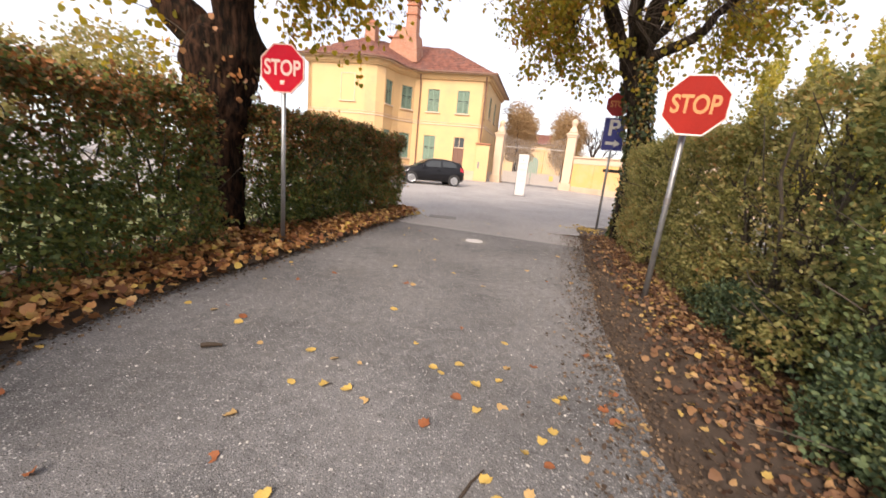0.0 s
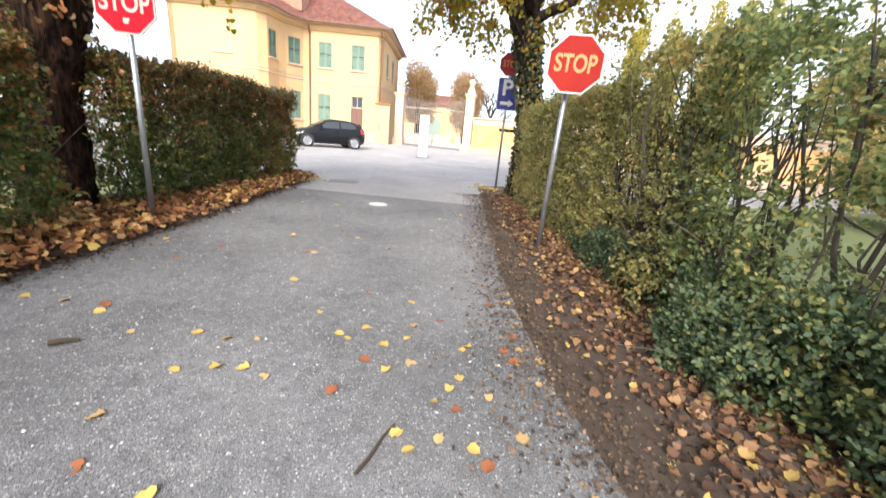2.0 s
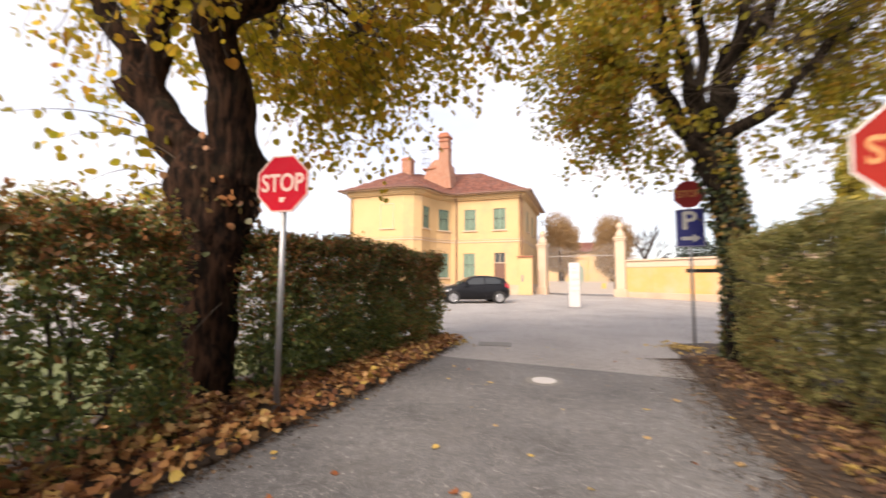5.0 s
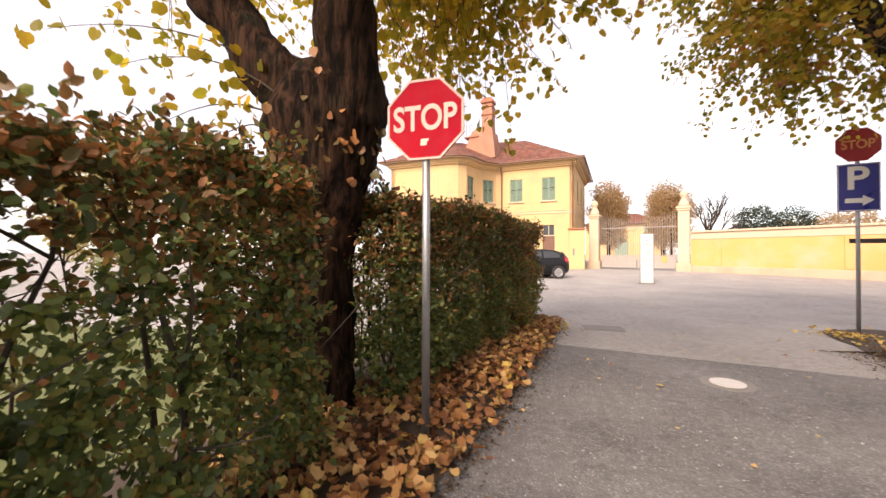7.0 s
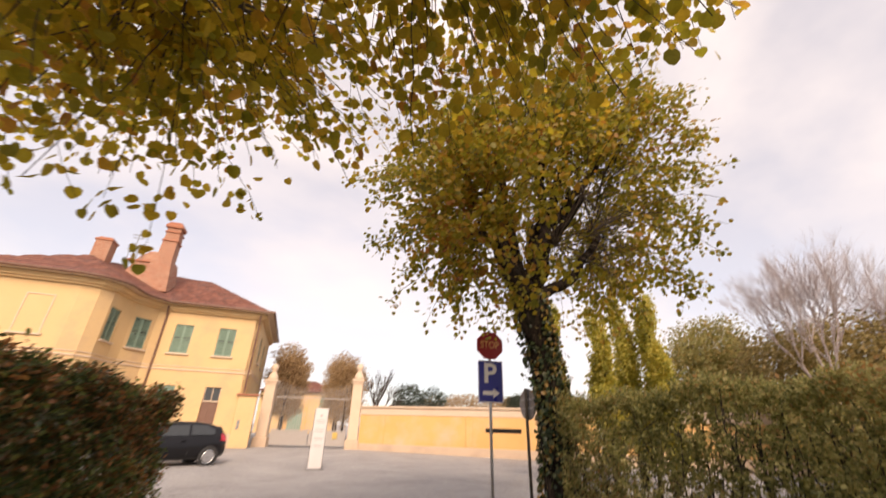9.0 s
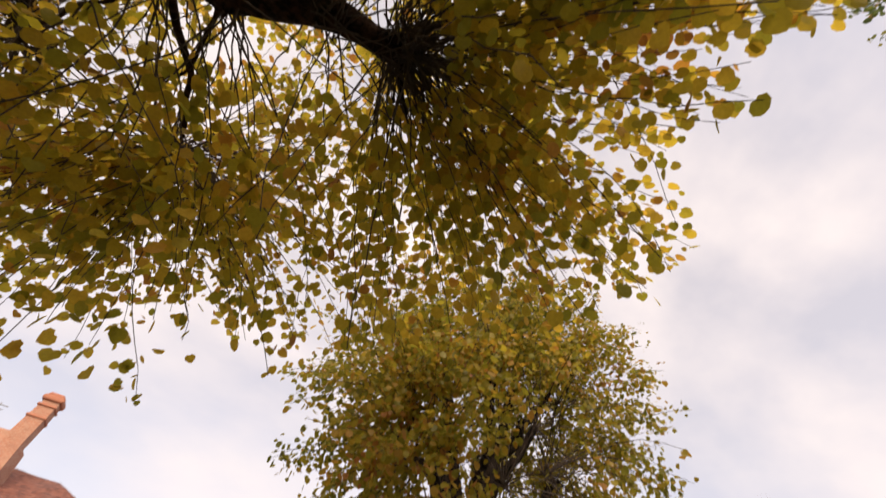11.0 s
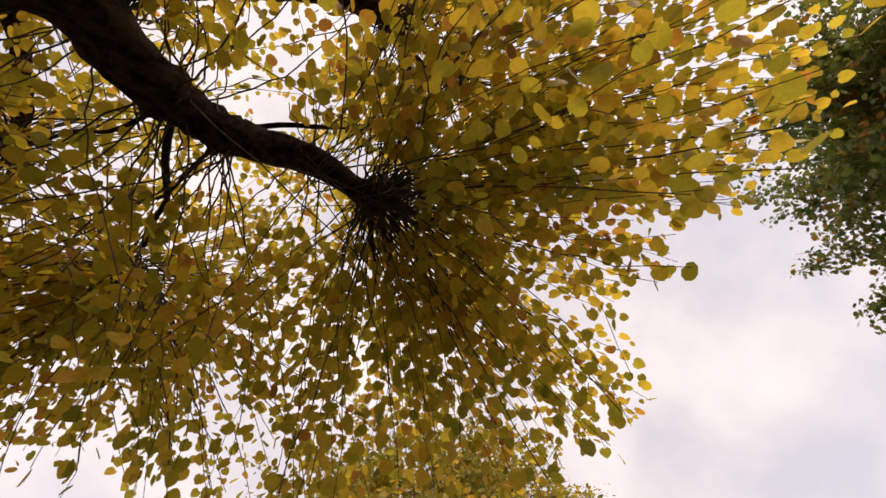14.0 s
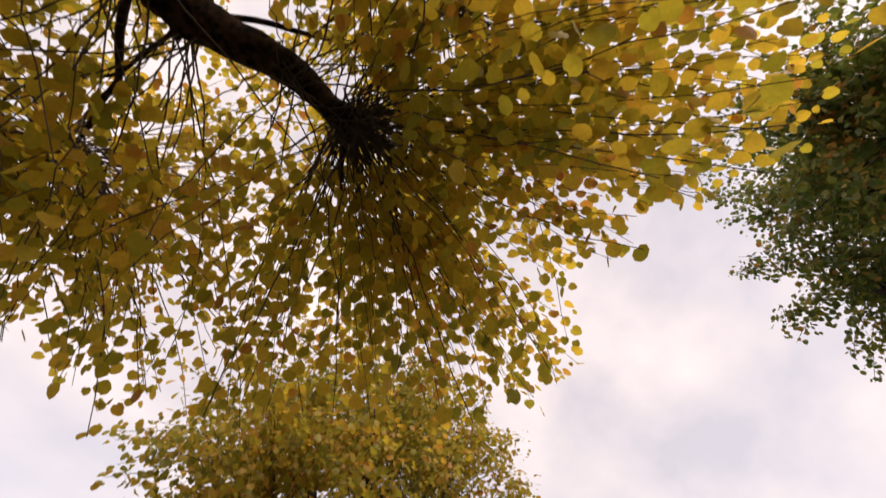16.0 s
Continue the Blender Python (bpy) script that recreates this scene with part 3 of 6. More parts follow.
def lime_tree(m, label, trunk, limbs, knobs, shoots, leaves, length, leaf, droop, leaf_mat, mind=None, bark_mat=None, seed=1, up=0.35, group="", twig=0.0055, bare=0.4, canopy=None):
    """A pollarded lime: furrowed trunk, thick limbs that end in knobs, shoots and leaves. Points are in world metres."""
    global RNG
    RNG = np.random.default_rng(seed)
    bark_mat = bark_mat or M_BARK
    base = Matrix.Translation(m)
    root = thing("lime_tree", base, label, "tree", group)
    back = base.inverted()

    def local(pts):
        return [back @ Vector(p) for p in pts]
    rings, radii = [], []
    for (p, r), (q, e) in zip(trunk, trunk[1:]):
        n = max(2, int((Vector(q) - Vector(p)).length / 0.07))
        rings += [Vector(p).lerp(Vector(q), i / n) for i in range(n)]
        radii += [r + (e - r) * (i / n) for i in range(n)]
    rings.append(Vector(trunk[-1][0]))
    radii.append(trunk[-1][1])
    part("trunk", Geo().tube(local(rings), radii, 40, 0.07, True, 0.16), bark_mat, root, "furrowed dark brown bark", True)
    for a, b, r0, r1, sag, side in limbs:
        k = 16
        pts = bent(a, b, sag, k, side)
        far = (Vector(b) - Vector(a)).length
        pts = [p + Vector((noise.noise(p * 1.7 + Vector((seed, 0, 0))), noise.noise(p * 1.7 + Vector((0, seed, 9))), 0.5 * noise.noise(p * 1.7 + Vector((5, 0, seed))))) * (0.09 * far * math.sin(math.pi * i / k)) for i, p in enumerate(pts)]
        radii = [r0 + (r1 - r0) * (i / k) ** 0.8 for i in range(k + 1)]
        if r1 > 0.05:
            radii[-1] *= 1.2
            radii[-2] *= 1.25
            radii[-3] *= 1.12
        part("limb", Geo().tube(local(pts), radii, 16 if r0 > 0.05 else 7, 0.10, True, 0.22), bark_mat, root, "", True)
    lines, P, A, N, S = sprays(knobs, shoots, leaves, length, leaf, droop, mind, up, bare)
    if canopy:
        more = canopy(leaf, mind)
        lines = lines + more[0]
        P, A, N, S = (np.concatenate(q) for q in zip((P, A, N, S), more[1:]))
    g = Geo()
    for pts in lines:
        k = len(pts)
        r = twig * RNG.uniform(0.7, 1.4)
        g.tube(local(pts), [r * (1 - 0.8 * i / k) + 0.0012 for i in range(k)], 4, 0, False)
    tagged(part("twig_spray", g, M_TWIG, root, "thin dark arching shoots"), kind="stuff")
    P = P - np.array(m)
    tagged(part("crown", leaf_mesh("crown", HEART, P, turns(A, N), S, leaf_mat), leaf_mat, root, "yellow, olive and rust heart-shaped leaves"), kind="stuff")
    return root



TL = (-2.55, 6.1, 0.0)
# the low umbrella of the crown over the drive: its outline at 4 m, it widens upwards
SPREAD = [(-1.0, 8.5), (-0.43, 7.7), (0.30, 7.5), (0.85, 7.1), (1.4, 6.5), (1.8, 5.6), (1.85, 4.8), (1.7, 4.4), (1.05, 4.1), (1.2, 3.8), (0.9, 3.6), (0.95, 3.2), (0.95, 2.8), (0.6, 2.3), (-0.4, 2.2), (-1.6, 3.1), (-2.6, 4.2), (-3.6, 5.2), (-3.4, 7.2), (-2.0, 9.0)]
# the limb that leans out over the drive, from the fork to its knob
ARM = [(-2.24, 5.55, 4.2), (-2.02, 5.70, 4.45), (-1.72, 5.73, 4.65), (-1.42, 5.72, 4.85), (-0.39, 5.17, 5.1)]
KNOBS = [ARM[4], ARM[4], ARM[4], (-0.85, 5.4, 4.97), (-1.5, 4.2, 5.85), (-0.85, 4.08, 5.9), (-1.25, 7.4, 5.2), ARM[2], (-2.7, 7.4, 5.4), (-2.4, 5.6, 4.7), (-4.3, 6.1, 5.1)]


def in_outline(x, y, ring):
    c = False
    for (ax, ay), (bx, by) in zip(ring, ring[1:] + ring[:1]):
        if (ay > y) != (by > y) and x < (bx - ax) * (y - ay) / (by - ay) + ax:
            c = not c
    return c


def clear(p):
    """Where the crown has leaves: not low over the path, and not close under the bare arm."""
    if p.z < 2.55 or (p.x + 0.37) ** 2 + (p.y - 4.55) ** 2 + (p.z - 1.9) ** 2 < 1.5:
        return False
    for (ax, ay, az), (bx, by, bz) in zip(ARM, ARM[1:]):
        t = max(0.0, min(1.0, ((p.x - ax) * (bx - ax) + (p.y - ay) * (by - ay)) / ((bx - ax) ** 2 + (by - ay) ** 2)))
        below = az + t * (bz - az) - p.z
        if -0.1 < below and math.hypot(p.x - ax - t * (bx - ax), p.y - ay - t * (by - ay)) < 0.34 + 0.1 * below:
            return False
    return True


def leafy_shoot(s, e, lift, leaf, mind, first, per_metre, out):
    """One arching shoot from s to e, bare at first, then with leaves to both sides that hang on short stalks."""
    far = (e - s).length
    c = s.lerp(e, 0.45) + Vector((0, 0, lift * far)) + Vector(RNG.normal(size=3)) * 0.10 * far
    pts = [s.lerp(c, t).lerp(c.lerp(e, t), t) + Vector(RNG.normal(size=3)) * 0.012 for t in (i / 11 for i in range(12))]
    while len(pts) > 4 and not mind(pts[-1]):
        pts.pop()
    if len(pts) < 6:
        return False
    lines, P, A, N, S = out
    lines.append(pts)
    m = len(pts) - 1
    count = int(far * (1 - first) * per_metre * RNG.uniform(0.75, 1.3)) + 3
    turn = RNG.uniform(0, 6.28)
    for q in range(count):
        t = min(first + (1 - first) * (q + RNG.uniform()) / count, 0.999) * m
        i = min(int(t), m - 1)
        along = (pts[i + 1] - pts[i]).normalized()
        across = along.cross(Vector((0, 0, 1)))
        across = across.normalized() * (1 if q % 2 else -1) if across.length > 1e-3 else Vector((math.cos(turn), math.sin(turn), 0))
        off = across * RNG.uniform(0.015, 0.07) + along * 0.02 + Vector(RNG.normal(size=3)) * 0.03
        p = pts[i].lerp(pts[i + 1], t - i) + off
        if not mind(p):
            continue
        P.append(p)
        A.append(across * 0.7 + along * 0.5 + Vector((0, 0, -0.45)) + Vector(RNG.normal(size=3)) * 0.35)
        N.append(Vector(RNG.normal(size=3)) * 0.42 + Vector((0, 0, 1.0)))
        S.append(leaf * (RNG.uniform(0.5, 0.9) if RNG.uniform() < 0.4 else RNG.uniform(0.85, 1.3)))
    return True


def umbrella(leaf, mind):
    """Shoots that arch out of the knobs and droop, and others that stand up into the top of the crown."""
    out = [], [], [], [], []
    low = 0
    while low < 620:
        x, y = RNG.uniform(-3.6, 1.9), RNG.uniform(2.2, 9.0)
        if not in_outline(x, y, SPREAD) or (x < 0.3 and RNG.uniform() < 0.28) or (math.hypot(x - 0.1, y - 6.2) < 0.9 and RNG.uniform() < 0.45) or (y > 4.6 and RNG.uniform() < 0.12):
            continue
        z = RNG.uniform(4.0, 5.4) if RNG.uniform() < 0.86 else RNG.uniform(3.3, 4.0)
        k = (z - 1.88) / 2.12
        e = Vector((-0.36 + (x + 0.36) * k, 4.52 + (y - 4.52) * k, z))
        best = sorted(KNOBS, key=lambda q: (Vector(q) - e).length * RNG.uniform(0.7, 1.3))[0]
        s = Vector(best) + Vector(RNG.normal(size=3)) * 0.08
        if 0.6 < (e - s).length < 4.0:
            low += leafy_shoot(s, e, 0.15, leaf, mind, 0.42, 12.5, out)
    high = 0
    while high < 230:
        d = rand_dirs(1, 0.5)[0]
        e = Vector((-1.35 + 2.5 * d[0], 5.3 + 2.7 * d[1], 5.9 + 2.3 * d[2]))
        if e.z < 5.1:
            continue
        best = sorted(KNOBS, key=lambda q: (Vector(q) - e).length * RNG.uniform(0.7, 1.3))[0]
        s = Vector(best) + Vector(RNG.normal(size=3)) * 0.08
        if 0.5 < (e - s).length < 3.6:
            high += leafy_shoot(s, e, 0.05, leaf * 0.95, mind, 0.35, 11, out)
    fringe = 0
    while fringe < 60:
        x, y = RNG.uniform(-2.3, 0.7), RNG.uniform(6.5, 7.9)
        e = Vector((x, y, 2.85 + 0.55 * (x + 1.6) + abs(RNG.normal()) * 0.75))
        if e.z < 2.7:
            continue
        s = Vector(((-1.25, 7.4, 5.2), (-1.25, 7.4, 5.2), (-2.7, 7.4, 5.4), ARM[3])[RNG.integers(0, 4)]) + Vector(RNG.normal(size=3)) * 0.08
        if 0.8 < (e - s).length < 3.2:
            fringe += leafy_shoot(s, e, 0.22, leaf, mind, 0.4, 13, out)
    return out[0], *(np.array(q) for q in out[1:])


lime_tree(TL, "old pollarded lime with furrowed trunk and yellowing leaves beside the drive",
          [((-2.56, 6.1, -0.1), 0.44), ((-2.56, 6.1, 0.12), 0.37), ((-2.56, 6.1, 0.6), 0.31), ((-2.56, 6.1, 1.3), 0.31), ((-2.54, 6.1, 1.8), 0.365), ((-2.49, 6.08, 2.15), 0.45), ((-2.43, 6.08, 2.5), 0.49), ((-2.40, 6.08, 2.78), 0.47), ((-2.38, 6.06, 2.95), 0.34), ((-2.38, 6.06, 3.05), 0.12)],
          [((-2.55, 6.06, 2.5), (-3.5, 6.0, 3.7), 0.32, 0.18, -0.08, 0.03),
           ((-3.45, 6.0, 3.65), (-4.3, 6.1, 5.1), 0.17, 0.12, 0.0, 0.08),
           ((-3.42, 6.0, 3.6), (-3.2, 6.2, 5.2), 0.16, 0.11, 0.0, -0.1),
           ((-2.2, 6.05, 2.45), ARM[0], 0.31, 0.175, 0.0, 0.0),
           ((-2.24, 5.58, 4.1), ARM[2], 0.18, 0.16, 0.0, 0.0),
           (ARM[2], (-1.38, 5.71, 4.86), 0.165, 0.14, 0.0, 0.0),
           (ARM[3], ARM[4], 0.145, 0.085, 0.03, 0.02),
           ((-2.24, 5.8, 3.8), (-2.45, 5.55, 4.7), 0.16, 0.125, 0.0, 0.05),
           ((-2.45, 5.56, 4.66), (-1.62, 4.2, 5.82), 0.12, 0.075, 0.05, 0.1),
           ((-1.62, 4.2, 5.8), (-1.44, 4.52, 6.0), 0.05, 0.022, 0.03, 0.06),
           ((-1.62, 4.2, 5.8), (-0.85, 4.08, 5.9), 0.06, 0.025, 0.05, -0.06),
           ((-1.5, 4.2, 5.84), (-1.12, 4.3, 6.1), 0.045, 0.02, 0.0, 0.05),
           ((-1.75, 5.75, 4.7), (-1.25, 7.4, 5.2), 0.032, 0.018, 0.08, 0.1),
           ((-3.22, 6.2, 5.0), (-2.7, 7.4, 5.4), 0.08, 0.05, 0.05, 0.1),
           (ARM[4], (0.08, 5.0, 5.15), 0.035, 0.014, 0.03, 0.05), (ARM[4], (0.05, 5.5, 4.9), 0.03, 0.012, 0.03, -0.05),
           (ARM[3], (-0.5, 4.6, 5.5), 0.028, 0.012, 0.05, 0.1), (ARM[3], (-1.5, 6.6, 4.8), 0.024, 0.009, 0.02, 0.1), (ARM[2], (-2.2, 6.8, 4.7), 0.022, 0.009, 0.02, 0.1)],
          [(-4.3, 6.1, 5.1, (-0.4, 0.2, 0.3), 0.9), (-4.3, 6.1, 5.1, (-0.2, -0.5, -0.1), 0.5),
           (-3.2, 6.2, 5.2, (0.0, 0.7, 0.5), 0.3), (-1.25, 7.4, 5.2, (0.2, 0.5, 0.4), 0.8), (-1.25, 7.4, 5.2, (0.5, 0.2, -0.1), 0.6), (-1.3, 7.4, 5.1, (-0.3, 0.3, -0.2), 0.5), (-2.7, 7.4, 5.4, (-0.1, 0.6, 0.2), 0.5), (-2.7, 7.4, 5.3, (0.3, 0.2, -0.3), 0.5), (-2.4, 5.4, 5.0, (-0.3, -0.5, 0.4), 0.2)],
          34, 24, 2.1, 0.088, 0.15, M_LIME,
          clear, seed=11, group="limes along the drive", bare=0.45, twig=0.0058, canopy=umbrella)


def low_sprig(a, b, n, seed):
    """A thin low shoot from the trunk with a few leaves."""
    rng = np.random.default_rng(seed)
    root = thing("lime_shoot", Matrix.Translation(a), "thin drooping shoot with a few yellow leaves on the lime", "branch")
    pts = [p - Vector(a) for p in bent(a, b, 0.22, 8, 0.08)]
    part("twig", Geo().tube(pts, [0.009 - 0.0009 * i for i in range(9)], 5), M_TWIG, root)
    P = np.array([pts[int(rng.integers(2, 9))] + Vector(rng.normal(size=3)) * 0.09 for _ in range(n)])
    tagged(part("leaves", leaf_mesh("leaves", HEART, P, turns(rng.normal(size=(n, 3)) * 0.6 + np.array((0, 0, -0.8)), rng.normal(size=(n, 3)) + np.array((0, -0.5, 0.4))), rng.uniform(0.06, 0.11, n), M_LIME), M_LIME, root), kind="stuff")


low_sprig((-2.6, 5.75, 2.4), (-3.5, 5.4, 2.3), 26, 1)
low_sprig((-2.7, 5.8, 2.65), (-3.9, 5.5, 2.85), 34, 2)
low_sprig((-2.55, 5.75, 2.25), (-3.1, 5.4, 2.1), 18, 3)
low_sprig((-2.8, 5.9, 2.9), (-4.3, 5.3, 3.05), 26, 4)
low_sprig((-1.25, 7.4, 5.1), (-0.84, 7.56, 2.72), 60, 5)
low_sprig((-1.25, 7.4, 5.1), (-1.15, 7.45, 3.0), 60, 6)
low_sprig((-1.3, 7.4, 5.1), (-1.6, 7.3, 3.1), 60, 7)
low_sprig((-1.2, 7.4, 5.1), (-0.55, 7.3, 3.3), 50, 8)
low_sprig((-1.4, 7.3, 5.1), (-2.0, 7.4, 3.2), 60, 9)

TR = (5.0, 8.92, 0.0)
lime_tree(TR, "ivy-clad pollarded lime with a round olive and rust crown",
          [((5.1, 8.92, -0.1), 0.38), ((5.1, 8.92, 0.15), 0.31), ((5.08, 8.92, 1.0), 0.25), ((5.03, 8.92, 2.0), 0.235), ((4.86, 8.92, 3.0), 0.24), ((4.68, 8.92, 3.6), 0.28), ((4.56, 8.92, 4.0), 0.32), ((4.5, 8.92, 4.3), 0.22)],
          [((4.5, 8.92, 3.9), (3.72, 8.8, 5.15), 0.19, 0.13, -0.12, 0.08), ((3.74, 8.8, 5.1), (3.82, 8.95, 6.7), 0.12, 0.07, 0.0, 0.12), ((3.78, 8.8, 5.0), (2.7, 8.5, 5.9), 0.09, 0.05, -0.08, 0.1),
           ((4.5, 8.92, 4.1), (4.35, 9.1, 5.6), 0.15, 0.10, 0.0, 0.1), ((4.36, 9.1, 5.5), (4.5, 9.5, 7.9), 0.10, 0.05, 0.0, -0.15),
           ((4.65, 8.92, 4.0), (4.9, 8.6, 5.4), 0.17, 0.13, 0.0, 0.08), ((4.88, 8.6, 5.3), (5.95, 8.3, 6.6), 0.125, 0.07, -0.05, 0.1), ((4.9, 8.6, 5.3), (5.1, 8.0, 7.4), 0.10, 0.05, 0.0, -0.1),
           ((4.75, 8.9, 3.9), (6.5, 8.5, 5.6), 0.13, 0.06, -0.25, 0.1), ((4.6, 8.8, 4.0), (3.8, 7.6, 5.9), 0.10, 0.06, -0.1, 0.1), ((4.7, 9.0, 4.0), (6.2, 10.1, 6.4), 0.13, 0.06, -0.1, 0.1), ((4.6, 8.8, 3.9), (4.4, 7.4, 5.2), 0.09, 0.05, -0.1, 0.1),
           ((5.9, 8.3, 6.5), (6.5, 7.4, 7.6), 0.06, 0.03, 0.0, 0.08)],
          [(2.9, 8.6, 5.4, (-0.3, 0, -0.1), 1.1), (4.3, 9.7, 7.0, (-0.1, 0.3, 0.3), 1.0), (6.6, 8.4, 5.5, (0.35, 0, -0.1), 1.3), (5.1, 8.0, 7.3, (0.2, -0.2, 0.4), 1.3),
           (3.7, 7.6, 6.1, (-0.2, -0.3, 0.1), 1.3), (6.3, 10.1, 6.4, (0.3, 0.4, 0.2), 1.0), (4.4, 7.4, 5.2, (0, -0.4, -0.2), 1.0), (6.0, 7.9, 6.5, (0.3, -0.3, 0.1), 1.2), (3.7, 9.0, 6.7, (-0.3, 0.1, 0.3), 1.0),
           (3.4, 8.4, 4.9, (-0.6, -0.2, -0.3), 1.7), (6.2, 8.6, 4.9, (0.5, -0.1, -0.3), 1.2), (5.1, 7.8, 4.9, (0.1, -0.5, -0.3), 1.1), (6.6, 7.5, 7.2, (0.3, -0.3, 0.1), 1.1), (5.8, 7.3, 7.6, (0.2, -0.4, 0.4), 1.0), (4.4, 8.2, 6.2, (0.0, -0.4, 0.0), 1.1), (3.0, 8.3, 4.3, (-0.5, -0.2, -0.25), 2.4), (3.8, 7.6, 4.2, (-0.2, -0.4, -0.25), 1.8)],
          46, 54, 2.1, 0.08, 0.15, M_LIME_R,
          lambda p: p.z > 2.95 + 0.25 * math.sin(p.x * 2.3) and ((p.x - 4.4) / 1.3) ** 2 + ((p.y - 8.0) / 2.5) ** 2 + ((p.z - 4.8) / 1.35) ** 2 > 1 and (p.x - 4.6) ** 2 / 12.5 + (p.y - 8.75) ** 2 / 12.0 + (p.z - 6.0) ** 2 / 13.0 < 1.05 + 0.3 * noise.noise(p * 1.1), M_BARK_D, 12, group="limes along the drive", bare=0.35)

T3 = (4.80, -1.30, 0.0)
lime_tree(T3, "tall lime with a dense green crown above the hedge",
          [((4.80, -1.30, -0.1), 0.42), ((4.80, -1.30, 0.3), 0.36), ((4.80, -1.30, 2.0), 0.31), ((4.75, -1.30, 4.2), 0.30), ((4.70, -1.30, 5.2), 0.2)],
          [((4.75, -1.30, 4.5), (3.50, -0.30, 7.0), 0.17, 0.09, -0.1, 0.1), ((4.75, -1.30, 4.5), (5.50, -0.50, 7.2), 0.17, 0.09, 0, 0.1), ((4.75, -1.30, 4.6), (4.50, -2.60, 7.4), 0.17, 0.09, 0, 0.1), ((4.70, -1.30, 5.0), (4.60, -0.90, 8.2), 0.16, 0.08, 0, 0.1)],
          [(2.95, -0.80, 7.0, (-0.6, 0.2, 0), 1.6), (3.4, -1.6, 6.6, (-0.7, -0.2, 0), 1.2), (5.10, -1.10, 7.2, (0.60, -0.20, 0), 1.3), (4.50, -2.60, 7.4, (0, -0.4, 0.2), 0.8), (4.30, -1.50, 8.2, (0, 0, 0.4), 1.2)],
          88, 70, 2.1, 0.085, 0.12, M_LIME_D, lambda p: p.z > 4.6, M_BARK_D, 13, group="limes along the drive")


# ivy on the trunk by the square
def climbing_ivy():
    n = 3600
    z = 3.9 * RNG.uniform(0.0, 1.0, n) ** 1.15
    a = RNG.uniform(0, 2 * math.pi, n)
    cx, cy = np.interp(z, [0, 1, 2, 3, 4.2], [5.1, 5.08, 5.03, 4.88, 4.66]), np.interp(z, [0, 4.2], [8.92, 8.92])
    r = np.interp(z, [0, 0.3, 1.5, 4.2], [0.34, 0.27, 0.235, 0.29]) + RNG.exponential(0.022, n) + 0.05 * np.sin(3 * a + z * 2)
    out = np.stack((np.cos(a), np.sin(a), np.zeros(n)), 1)
    P = np.stack((cx, cy, z), 1) + out * r[:, None]
    me = leaf_mesh("ivy", HEART, P - np.array((5.0, 8.92, 0)), turns(out * 0.4 + np.array((0, 0, -1.0)) + RNG.normal(size=(n, 3)) * 0.4, out + RNG.normal(size=(n, 3)) * 0.5), RNG.uniform(0.045, 0.085, n), M_IVY)
    ob = new("ivy", me)
    ob.matrix_world = Matrix.Translation((5.0, 8.92, 0))
    tagged(ob, "dark green ivy climbing the lime trunk", "ivy", kind="stuff")


climbing_ivy()


def trunk_leaves():
    """A tuft of dry leaves that hangs on the lime's trunk below the fork."""
    n = 110
    a = RNG.uniform(-2.6, 0.1, n)
    z = RNG.normal(2.3, 0.22, n)
    out = np.stack((np.cos(a), np.sin(a), np.zeros(n)), 1)
    P = np.stack((np.full(n, -2.46), np.full(n, 6.08), z), 1) + out * (0.40 + RNG.exponential(0.06, n))[:, None]
    ob = new("dry_leaf_tuft", leaf_mesh("dry_leaf_tuft", HEART, P - np.array(TL), turns(out * 0.6 + np.array((0, 0, -1.0)) + RNG.normal(size=(n, 3)) * 0.4, out + RNG.normal(size=(n, 3)) * 0.4), RNG.uniform(0.045, 0.08, n), M_HEDGE_TOP))
    ob.matrix_world = Matrix.Translation(TL)
    tagged(ob, "tuft of dry rust leaves hanging on the lime trunk", "foliage", kind="stuff")


trunk_leaves()


